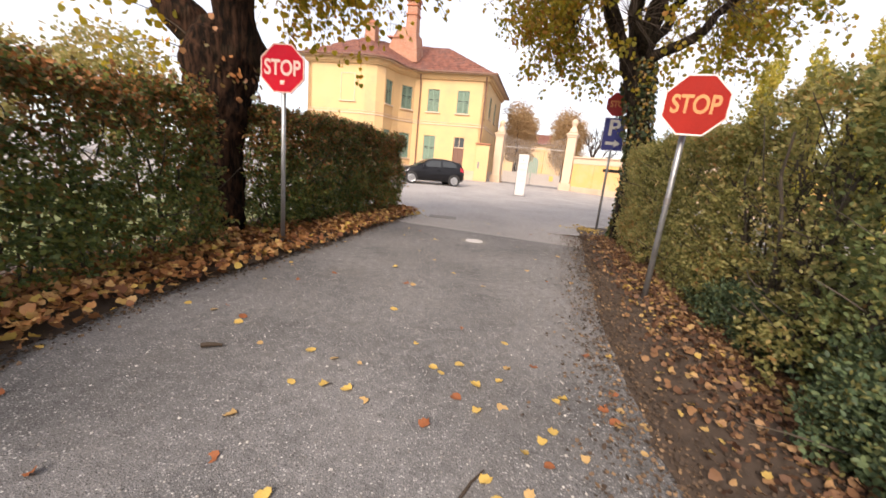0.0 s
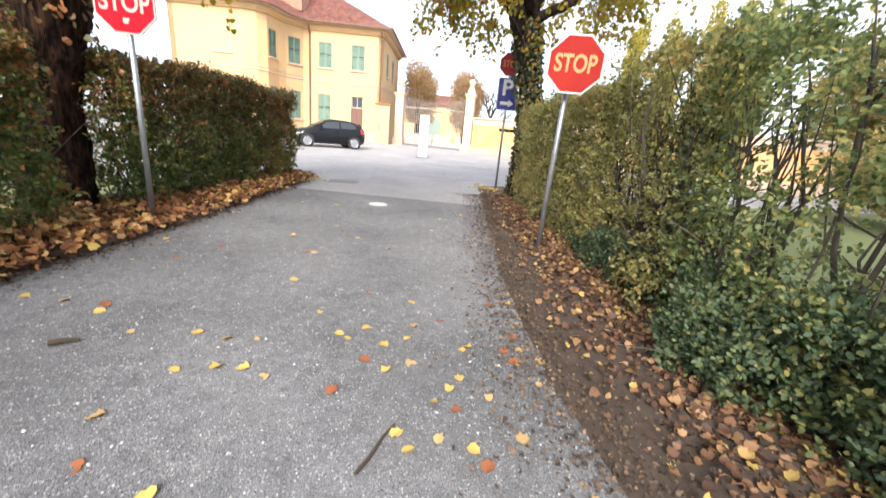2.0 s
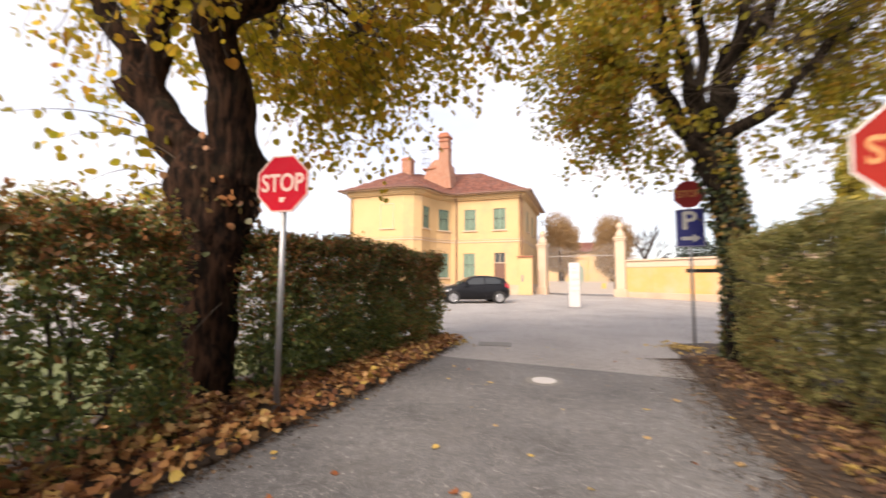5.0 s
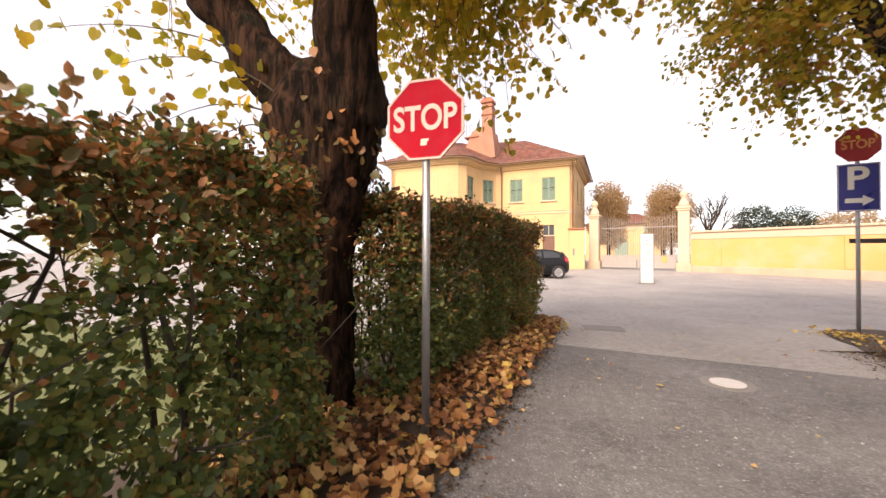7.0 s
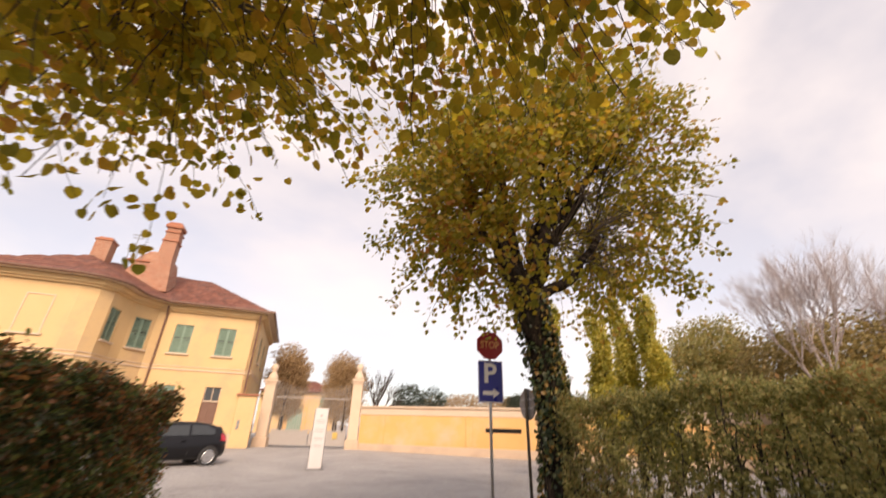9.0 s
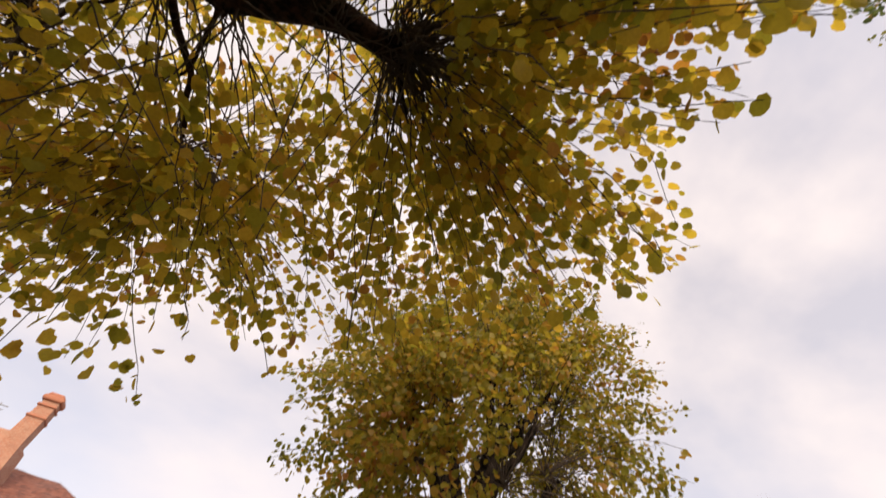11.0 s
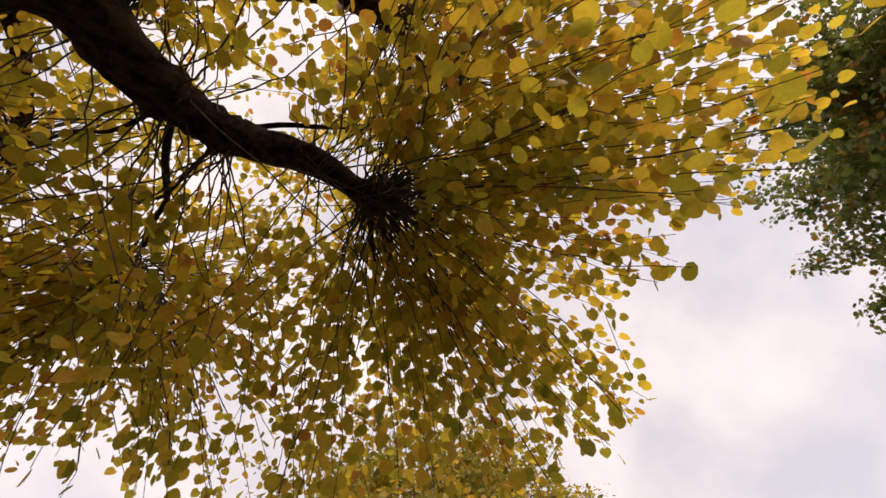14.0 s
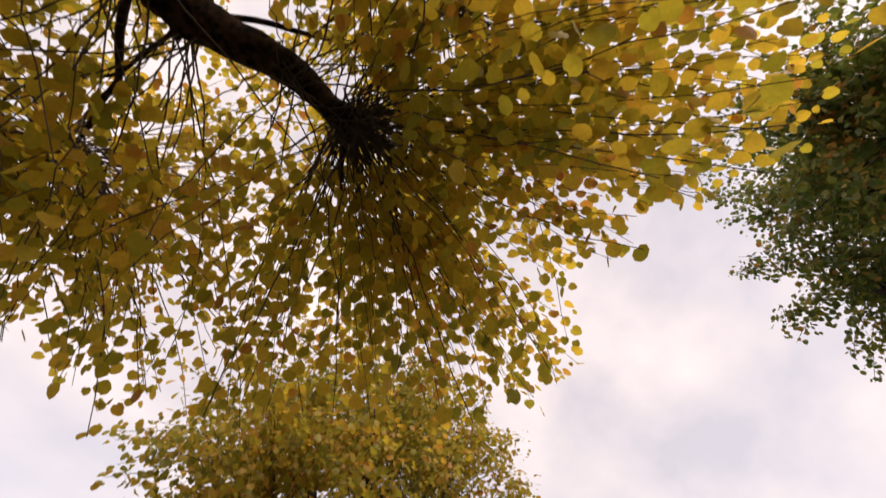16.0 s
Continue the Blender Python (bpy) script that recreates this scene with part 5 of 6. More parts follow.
def wall_panel(a, b, holes, ends=True):
    """A stretch of wall from a to b with holes (s0, s1, z0, z1) cut through it; its outer face looks to the right of a to b."""
    d = Vector((b[0] - a[0], b[1] - a[1]))
    L = d.length
    d.normalize()
    nrm = Vector((-d.y, d.x))
    xs = sorted({0.0, L, *(h[0] for h in holes), *(h[1] for h in holes)})
    zs = sorted({0.0, WALL_H, *(h[2] for h in holes), *(h[3] for h in holes)})
    g, cells = Geo(), []

    def P(s, z, k):
        q = Vector(a) + d * s + nrm * k
        return (q.x, q.y, z)

    def solid(i, j):
        if not (0 <= i < len(xs) - 1 and 0 <= j < len(zs) - 1):
            return False
        s, z = (xs[i] + xs[i + 1]) / 2, (zs[j] + zs[j + 1]) / 2
        return not any(h[0] < s < h[1] and h[2] < z < h[3] for h in holes)
    for i in range(len(xs) - 1):
        for j in range(len(zs) - 1):
            if not solid(i, j):
                continue
            s0, s1, z0, z1 = xs[i], xs[i + 1], zs[j], zs[j + 1]
            q = [P(s0, z0, 0), P(s1, z0, 0), P(s1, z1, 0), P(s0, z1, 0), P(s0, z0, THICK), P(s1, z0, THICK), P(s1, z1, THICK), P(s0, z1, THICK)]
            f = [(0, 1, 2, 3), (5, 4, 7, 6)]
            if not solid(i - 1, j):
                f.append((4, 0, 3, 7))
            if not solid(i + 1, j):
                f.append((1, 5, 6, 2))
            if not solid(i, j - 1):
                f.append((4, 5, 1, 0))
            if not solid(i, j + 1):
                f.append((3, 2, 6, 7))
            for face in f:
                cells.append([q[c] for c in face])
    ids = {}
    for face in cells:
        for c in face:
            ids.setdefault(tuple(round(w, 4) for w in c), len(ids))
    return g.add(list(ids), [tuple(ids[tuple(round(w, 4) for w in c)] for c in face) for face in cells])


def seg_frame(a, b, s, z):
    """The pose, in the house, of a spot s along the wall from a to b: x along, -y outwards."""
    d = Vector((b[0] - a[0], b[1] - a[1])).normalized()
    q = Vector(a) + d * s
    return Matrix.Translation((q.x, q.y, z)) @ Matrix.Rotation(math.atan2(d.y, d.x), 4, "Z")


def shuttered(m, w, h, parent=None):
    """A window with closed louvred shutters, a surround and a sill."""
    win = part("window", Geo().box(-w / 2 + 0.004, w / 2 - 0.004, 0.14, 0.17, 0.004, h - 0.004), M_DARK, house, at=m)
    for sx in (-1, 1):
        x0, x1 = (-w / 2 + 0.01, -0.006) if sx < 0 else (0.006, w / 2 - 0.01)
        g = Geo().box(x0, x0 + 0.055, 0.05, 0.09, 0.01, h - 0.01, 0.004).box(x1 - 0.055, x1, 0.05, 0.09, 0.01, h - 0.01, 0.004)
        for z in (0.01, h / 2 - 0.03, h - 0.07):
            g.box(x0 + 0.056, x1 - 0.056, 0.05, 0.09, z, z + 0.06)
        z = 0.09
        while z < h - 0.10:
            if abs(z - h / 2) > 0.06:
                g.add([(x0 + 0.056, 0.052, z), (x1 - 0.056, 0.052, z), (x1 - 0.056, 0.086, z + 0.045), (x0 + 0.056, 0.086, z + 0.045),
                       (x0 + 0.056, 0.056, z - 0.008), (x1 - 0.056, 0.056, z - 0.008), (x1 - 0.056, 0.09, z + 0.037), (x0 + 0.056, 0.09, z + 0.037)],
                      [(0, 1, 2, 3), (7, 6, 5, 4), (4, 5, 1, 0), (3, 2, 6, 7)])
            z += 0.055
        part("shutter", g, M_SHUTTER, win, "closed green louvred shutter")
    part("sill", Geo().box(-w / 2 - 0.12, w / 2 + 0.12, -0.12, 0.0, -0.10, -0.005, 0.02), M_TRIM, win)
    return win


UP_Z, UP_H, LO_Z, LO_H, WW = 5.08, 1.72, 1.28, 1.95, 0.98
seg_holes = {i: [] for i in range(len(PLAN))}


def seg_len(i):
    a, b = PLAN[i], PLAN[(i + 1) % len(PLAN)]
    return math.hypot(b[0] - a[0], b[1] - a[1])


MAIN = 7
for s in (5.45 - 4.27, 5.45 - 1.84):
    seg_holes[MAIN].append((s - WW / 2, s + WW / 2, UP_Z, UP_Z + UP_H))
seg_holes[MAIN].append((5.45 - 4.33 - WW / 2, 5.45 - 4.33 + WW / 2, LO_Z, LO_Z + LO_H))
DOOR_S = 5.45 - 1.84
seg_holes[MAIN].append((DOOR_S - 0.44, DOOR_S + 0.44, 0.0, 3.25))
for i in (3, 5):
    c = seg_len(i) / 2
    seg_holes[i].append((c - WW / 2, c + WW / 2, UP_Z, UP_Z + UP_H))
    seg_holes[i].append((c - WW / 2, c + WW / 2, LO_Z, LO_Z + LO_H))
SIDE = 8
for s in (2.4, 5.6):
    seg_holes[SIDE].append((s - WW / 2, s + WW / 2, UP_Z, UP_Z + UP_H))
for i in range(len(PLAN)):
    a, b = PLAN[i], PLAN[(i + 1) % len(PLAN)]
    part("wall", wall_panel(a, b, seg_holes[i]), M_PLASTER, house)
    for s0, s1, z0, z1 in seg_holes[i]:
        if z0 > 0:
            shuttered(seg_frame(a, b, (s0 + s1) / 2, z0), s1 - s0, z1 - z0)
    # string course and plinth
    L = seg_len(i)
    cuts = [(0, L)] if i != MAIN else [(0, DOOR_S - 0.5), (DOOR_S + 0.5, L)]
    for s0, s1 in cuts:
        part("plinth", Geo().box(s0, s1, -0.05, -0.003, 0.0, 0.75, 0.01), M_PLINTH, house, at=seg_frame(a, b, 0, 0))
    part("string_course", Geo().box(0, L, -0.05, -0.003, 4.10, 4.18, 0.012).box(0, L, -0.035, -0.003, 4.30, 4.34, 0.008), M_TRIM, house, at=seg_frame(a, b, 0, 0))
    part("cornice", Geo().box(-0.05, L + 0.05, -0.16, -0.003, 7.55, 7.66, 0.02).box(-0.1, L + 0.1, -0.28, -0.003, 7.66, 7.93, 0.04), M_PLASTER, house, at=seg_frame(a, b, 0, 0))
dm = seg_frame(PLAN[MAIN], PLAN[MAIN + 1], DOOR_S, 0)
door = part("door", Geo().box(-0.43, 0.43, 0.10, 0.15, 0.02, 2.42, 0.006).box(-0.36, -0.04, 0.085, 0.0995, 0.25, 1.1, 0.01).box(0.04, 0.36, 0.085, 0.0995, 0.25, 1.1, 0.01).box(-0.36, -0.04, 0.085, 0.0995, 1.25, 2.25, 0.01).box(0.04, 0.36, 0.085, 0.0995, 1.25, 2.25, 0.01), M_WOOD, house, "closed brown panelled door", at=dm)
part("door_handle", Geo().tube([(0.02, 0.07, 1.05), (0.10, 0.07, 1.05)], [0.012, 0.012], 8), M_GALV, door)
part("transom", Geo().box(-0.43, 0.43, 0.12, 0.14, 2.50, 3.24), M_CARGLASS, house, "dark fanlight above the door", at=dm)
part("transom_bar", Geo().box(-0.43, 0.43, 0.05, 0.115, 2.43, 2.50, 0.005).box(-0.02, 0.02, 0.08, 0.118, 2.51, 3.23).box(-0.43, -0.39, 0.08, 0.118, 2.51, 3.23).box(0.39, 0.43, 0.08, 0.118, 2.51, 3.23), M_TRIM, house, at=dm)
part("doorstep", Geo().box(-0.6, 0.6, -0.35, 0.3, -0.1, 0.06, 0.02), M_TRIM, house, at=dm)
bm_ = seg_frame(PLAN[0], PLAN[1], 3.3, 5.0)
part("blind_window", Geo().box(-0.58, -0.52, -0.03, -0.003, 0, 1.9, 0.006).box(0.52, 0.58, -0.03, -0.003, 0, 1.9, 0.006).box(-0.52, 0.52, -0.03, -0.003, 1.84, 1.9, 0.006).box(-0.68, 0.68, -0.10, -0.003, -0.1, -0.02, 0.01), M_TRIM, house, "walled-up window with a sill", at=bm_)
for s, i, z0 in ((0.06, MAIN, 0.2), (seg_len(MAIN) - 0.12, MAIN, 3.05)):
    part("downpipe", Geo().tube([(0, -0.30, 7.8), (0, -0.30, 7.6), (0, -0.11, 7.2), (0, -0.11, z0)], [0.05] * 4, 10), M_WOOD, house, at=seg_frame(PLAN[i], PLAN[i + 1], s, 0))
part("side_pier", Geo().box(-0.3, 0.75, -0.22, -0.056, 0.0, 2.85, 0.02), M_PLASTER, house, "low plastered pier at the house corner", at=Matrix.Translation((-0.05, 0, 0)))
part("pier_ledge", Geo().box(-0.4, 0.85, -0.34, -0.056, 2.86, 2.96, 0.02), M_TERRA, house, at=Matrix.Translation((-0.05, 0, 0)))
part("pier_shutter", Geo().box(-0.12, 0.02, -0.25, -0.223, 1.0, 1.5, 0.004), M_GREY, house, "small grey meter box")


def offset(plan, k):
    """The plan outline pushed outwards by k."""
    out, m = [], len(plan)
    for i in range(m):
        a, b, c = Vector(plan[i - 1]), Vector(plan[i]), Vector(plan[(i + 1) % m])
        n1, n2 = (b - a).normalized(), (c - b).normalized()
        n1, n2 = Vector((n1.y, -n1.x)), Vector((n2.y, -n2.x))
        d = (n1 + n2).normalized()
        out.append(b + d * (k / max(d.dot(n1), 0.4)))
    return out


def rounded(line, k=4):
    """The same outline with its bends smoothed."""
    pts = [Vector(p) for p in line]
    out, m = [], len(pts)
    for i in range(m):
        a, b, c = pts[i - 1], pts[i], pts[(i + 1) % m]
        if 0 < i < 8 and i != 1:
            r0, r1 = b.lerp(a, 0.42), b.lerp(c, 0.42)
            out += [r0.lerp(b, t).lerp(b.lerp(r1, t), t) for t in (j / k for j in range(k + 1))]
        else:
            out.append(b)
    return out


def roof():
    from mathutils.geometry import delaunay_2d_cdt
    eave = rounded(offset(PLAN, 0.62))
    m = len(eave)

    def dist(p):
        return min((p - (a + (b - a) * max(0, min(1, (p - a).dot(b - a) / (b - a).length_squared)))).length for a, b in zip(eave, eave[1:] + eave[:1]))

    def inside(p):
        c = False
        for a, b in zip(eave, eave[1:] + eave[:1]):
            if (a.y > p.y) != (b.y > p.y) and p.x < (b.x - a.x) * (p.y - a.y) / (b.y - a.y) + a.x:
                c = not c
        return c
    pts = list(eave)
    for i in range(36):
        for j in range(38):
            p = Vector((-13.8 + i * 0.4 + 0.03 * (j % 2), -4.8 + j * 0.4))
            if inside(p) and dist(p) > 0.12:
                pts.append(p)
    vs, _, fs, *_ = delaunay_2d_cdt(pts, [(i, (i + 1) % m) for i in range(m)], [], 1, 0.001)
    z = [8.02 + 0.60 * min(dist(p), 5.2) for p in vs]
    g = Geo().add([(p.x, p.y, h) for p, h in zip(vs, z)], [tuple(f) for f in fs])
    me = g.mesh("roof", M_ROOF)
    ob = part("roof", me, M_ROOF, house, "weathered red clay tile roof")
    rim = [(p.x, p.y) for p in eave]
    g = Geo().prism(rim, 7.94, 8.015)
    part("eave_board", g, M_TRIM, house)
    pts3 = [(p.x, p.y, 8.0) for p in offset(rim, 0.07)]
    part("gutter", Geo().tube(pts3 + pts3[:1], [0.075] * (len(pts3) + 1), 8), M_WOOD, house, "dark metal gutter along the eaves")


roof()


def to_house(x, y):
    q = HM.inverted() @ Vector((x, y, 0))
    return q.x, q.y


cx, cy = to_house(-5.0, 34.0)
ch = part("chimney", Geo().box(-0.42, 0.42, -0.4, 0.4, 8.6, 11.2, 0.02), M_BRICK, house, "square plastered brick chimney", at=Matrix.Translation((cx, cy, 0)))
part("chimney_cap", Geo().box(-0.48, 0.48, -0.46, 0.46, 11.2, 11.32, 0.03).box(-0.36, 0.36, -0.34, 0.34, 11.32, 11.45, 0.03), M_TERRA, ch)
cx, cy = to_house(-2.3, 35.2)
def frustum(x0, x1, y0, y1, z0, X0, X1, Y0, Y1, z1):
    v = [(x0, y0, z0), (x1, y0, z0), (x1, y1, z0), (x0, y1, z0), (X0, Y0, z1), (X1, Y0, z1), (X1, Y1, z1), (X0, Y1, z1)]
    return Geo().add(v, [(3, 2, 1, 0), (4, 5, 6, 7), (0, 1, 5, 4), (1, 2, 6, 5), (2, 3, 7, 6), (3, 0, 4, 7)])


ch = part("roof_turret", frustum(-1.6, 1.35, -1.1, 1.0, 8.8, -0.75, 1.02, -0.85, 0.7, 11.05), M_BRICK, house, "sloping brick chimney base on the roof", at=Matrix.Translation((cx, cy, 0)))
part("broken_parapet", frustum(-0.72, 0.2, -0.84, -0.3, 11.05, -0.3, 0.2, -0.8, -0.4, 11.45), M_BRICK, ch)
part("turret_ledge", Geo().box(-1.35, -0.1, -1.0, -0.2, 10.62, 10.72, 0.02), M_TERRA, ch)
part("chimney_shaft", frustum(0.08, 1.0, -0.8, 0.1, 11.05, 0.16, 0.94, -0.74, 0.04, 13.35), M_BRICK, ch, "tall slender brick chimney")
part("shaft_ring", Geo().box(0.05, 1.03, -0.84, 0.14, 12.35, 12.47, 0.03).box(0.06, 1.02, -0.83, 0.13, 13.0, 13.1, 0.03).box(0.0, 1.06, -0.88, 0.16, 13.35, 13.62, 0.06).box(0.12, 0.9, -0.78, 0.06, 13.62, 13.8, 0.05), M_TERRA, ch)
g = Geo()
for x in (-1.4, -1.15, -0.9, -0.65):
    g.tube([(x, -0.95, 10.72), (x, -0.95, 11.6)], [0.022, 0.022], 6)
g.tube([(-1.45, -0.95, 11.6), (-0.6, -0.95, 11.6)], [0.025, 0.025], 6).tube([(-1.45, -0.95, 11.2), (-0.6, -0.95, 11.2)], [0.02, 0.02], 6)
part("railing", g, M_GALV, ch, "thin pale metal railing")
part("aerial", Geo().tube([(-1.3, -0.6, 10.7), (-1.3, -0.6, 12.6)], [0.03, 0.03], 6).tube([(-1.7, -0.6, 12.5), (-0.9, -0.6, 12.5)], [0.025, 0.025], 6).tube([(-1.6, -0.6, 12.3), (-1.0, -0.6, 12.3)], [0.025, 0.025], 6), M_GALV, ch, "thin rooftop aerial")

# ---- gate, piers and boundary wall ----
GL, GR = Vector((6.1, 33.2)), Vector((11.15, 30.6))


def pier(x, y, rz, label, h=3.6):
    r = thing("gate_pier", pose(x, y, rise(y), 0, 0, rz), label, "gate pier", "gate piers")
    part("base", Geo().box(-0.44, 0.44, -0.44, 0.44, -0.05, 0.55, 0.03), M_PLINTH, r)
    part("shaft", Geo().box(-0.33, 0.33, -0.33, 0.33, 0.55, h, 0.03), M_TRIM, r, "pale weathered stone shaft")
    part("capital", Geo().box(-0.38, 0.38, -0.38, 0.38, h, h + 0.14, 0.03).box(-0.44, 0.44, -0.44, 0.44, h + 0.14, h + 0.28, 0.04), M_TRIM, r)
    part("finial", Geo().turned([(0.36, h + 0.28), (0.32, h + 0.45), (0.26, h + 0.62), (0.18, h + 0.75), (0.14, h + 0.85), (0.22, h + 0.98), (0.25, h + 1.10), (0.20, h + 1.24), (0.08, h + 1.36)], 18), M_TRIM, r, "turned stone finial", True)
    return r


rzg = math.degrees(math.atan2(GR.y - GL.y, GR.x - GL.x))
pier(GL.x, GL.y, rzg, "pale stone gate pier against the villa wall", 3.7)
pier(GR.x, GR.y, rzg, "pale stone gate pier with a turned finial", 4.0)
gate = thing("iron_gate", pose(GL.x, GL.y, rise(32), 0, 0, rzg), "tall closed grey iron gate with slender bars", "gate")
W = (GR - GL).length
bar = Geo().tube([(0, 0, 0.12), (0, 0, 3.35), (0, 0, 3.6)], [0.019, 0.019, 0.004], 6).mesh("bar", M_IRON)
n = 32
for i in range(n):
    x = 0.5 + (W - 1.0) * i / (n - 1)
    k = abs(x - W / 2) / (W / 2)
    b = part("bar", bar, M_IRON, gate, at=Matrix.Translation((x, 0, 0)) @ Matrix.Diagonal((1, 1, 0.98 + 0.16 * k ** 1.5 + 0.02 * (i % 2), 1)))
for z in (0.15, 1.0, 2.95):
    part("rail", Geo().box(0.45, W / 2 - 0.02, -0.02, 0.02, z, z + 0.05, 0.004).box(W / 2 + 0.02, W - 0.45, -0.02, 0.02, z, z + 0.05, 0.004), M_IRON, gate)
for x0, x1 in ((0.47, W / 2 - 0.04), (W / 2 + 0.04, W - 0.47)):
    part("kick_panel", Geo().box(x0, x1, 0.022, 0.035, 0.16, 0.98, 0.004), M_IRON, gate, "solid sheet at the foot")
part("notice", Geo().box(W - 1.3, W - 1.0, -0.03, -0.022, 0.55, 0.95, 0.003), M_YELLOW_LEAF, gate, "small yellow notice")


def boundary(a, b, h, name="boundary_wall"):
    d = Vector((b[0] - a[0], b[1] - a[1]))
    L = d.length
    m = Matrix.Translation((a[0], a[1], 0.2)) @ Matrix.Rotation(math.atan2(d.y, d.x), 4, "Z")
    r = thing(name, m, "ochre plastered garden wall with stone coping", "wall", kind="structure")
    part("body", Geo().box(0, L, -0.2, 0.2, -0.3, h, 0.01), M_WALLPL, r)
    part("plinth", Geo().box(0, L, -0.26, -0.203, -0.3, 0.42, 0.02), M_PLINTH, r, "dull brown plinth along the foot")
    part("upper_band", Geo().box(0, L, -0.23, -0.203, h - 0.42, h - 0.02, 0.008), M_TRIM, r, "faded pale band below the coping")
    x = 0.0
    while x < L:
        e = min(x + 1.2, L)
        part("coping", Geo().box(x + 0.004, e - 0.004, -0.32, 0.32, h, h + 0.12, 0.02), M_TRIM, r)
        x = e
    for x in (1.6, L * 0.5, L - 2.0):
        part("pilaster", Geo().box(x - 0.2, x + 0.2, -0.25, -0.203, 0.44, h - 0.44, 0.01), M_WALLPL, r)
    return r


boundary((11.55, 30.35), (20.6, 18.6), 2.55)
boundary((20.8, 18.3), (30.0, 6.0), 2.45)
# ---- villa at the end of the avenue, behind the gate ----
va = thing("villa", pose(16.5, 62.0, 0.45, 0, 0, -26), "yellow villa with a green arched door behind the gate", "house")
part("wall", Geo().box(-5, 5, 0, 8, -0.3, 5.2, 0.03), M_PLASTER, va)
part("roof", Geo().add([(-5.5, -0.6, 5.2), (5.5, -0.6, 5.2), (5.5, 8.6, 5.2), (-5.5, 8.6, 5.2), (-1.5, 4, 7.0), (1.5, 4, 7.0)], [(0, 1, 5, 4), (1, 2, 5), (2, 3, 4, 5), (3, 0, 4), (3, 2, 1, 0)]), M_ROOF, va)
arch = [(-0.9, 0.0), (0.9, 0.0)] + [(0.9 * math.cos(a), 2.4 + 0.9 * math.sin(a)) for a in (math.pi * i / 8 for i in range(9))]
part("door", Geo().add([(x, y, z) for y in (-0.08, -0.004) for x, z in arch], [tuple(range(11)), tuple(range(21, 10, -1))] + [(i, 11 + i, 11 + (i + 1) % 11, (i + 1) % 11) for i in range(11)]), M_SHUTTER, va, "green arched double door")
part("gable_panel", Geo().box(-1.6, -1.0, -0.16, -0.004, 0, 4.2, 0.02).box(1.0, 1.6, -0.16, -0.004, 0, 4.2, 0.02).box(-1.8, 1.8, -0.2, -0.004, 4.2, 4.6, 0.03), M_WALLPL, va)
for x in (-3.6, 3.6):
    w = part("window", Geo().box(x - 0.6, x + 0.6, -0.05, -0.004, 3.0, 4.7, 0.01), M_SHUTTER, va)
    part("sill", Geo().box(x - 0.75, x + 0.75, -0.15, -0.004, 2.85, 2.98, 0.01), M_TRIM, w)


# ---- background trees ----
def leaf_tree(name, x, y, height, label, mat, blobs, leaves, leaf, trunk_r=0.2, seed=1, group="", z0=None, limb_mat=None, category="tree"):
    """A tree at a distance: trunk, limbs to each clump of the crown, and a crown of ragged clumps (x, y, z, rx, rz)."""
    global RNG
    RNG = np.random.default_rng(seed)
    root = thing(name, Matrix.Translation((x, y, rise(y) - 0.02)), label, category, group)
    g = Geo().tube([(0, 0, 0), (0.05, 0.03, height * 0.3), (0.0, 0.0, height * 0.62)], [trunk_r, trunk_r * 0.75, trunk_r * 0.35], 10, 0.1)
    for bx, by, bz, rx, rz in blobs:
        g.tube(bent((0, 0, max(height * 0.15, bz * 0.45)), (bx, by, bz), 0.1, 4), [trunk_r * 0.4, trunk_r * 0.3, trunk_r * 0.22, trunk_r * 0.15, trunk_r * 0.06], 6)
    part("trunk", g, limb_mat or M_BARK_D, root)
    tot = sum(rx * rx * rz for *_, rx, rz in blobs)
    P = []
    for bx, by, bz, rx, rz in blobs:
        k = int(leaves * rx * rx * rz / tot)
        d = rand_dirs(k)
        r = RNG.uniform(0.25, 1.0, k) ** 0.5 * (1 + 0.22 * np.sin(d[:, 0] * 5 + seed) * np.cos(d[:, 2] * 6 + bx) + RNG.normal(0, 0.07, k))
        P.append(np.array((bx, by, bz)) + d * r[:, None] * np.array((rx, rx, rz)))
    P = np.concatenate(P)
    P = P[P[:, 2] > 0.12]
    me = leaf_mesh("crown", FLAKE, P, turns(rand_dirs(len(P)), rand_dirs(len(P), 0.6)), RNG.uniform(0.6, 1.3, len(P)) * leaf, mat)
    tagged(part("crown", me, mat, root), kind="stuff")
    return root


def poplar(x, y, h, seed):
    blobs = [(0.25 * math.sin(i * 2.1 + seed), 0.25 * math.cos(i * 1.7 + seed), h * (0.22 + 0.68 * i / 7), h * 0.072 * (1.15 - abs(i / 7 - 0.35) * 0.9), h * 0.13) for i in range(8)]
    leaf_tree("poplar", x, y, h, "slender yellow-green poplar behind the hedge", M_POPLAR, blobs, 9000, 0.12, 0.12, seed, "poplars")


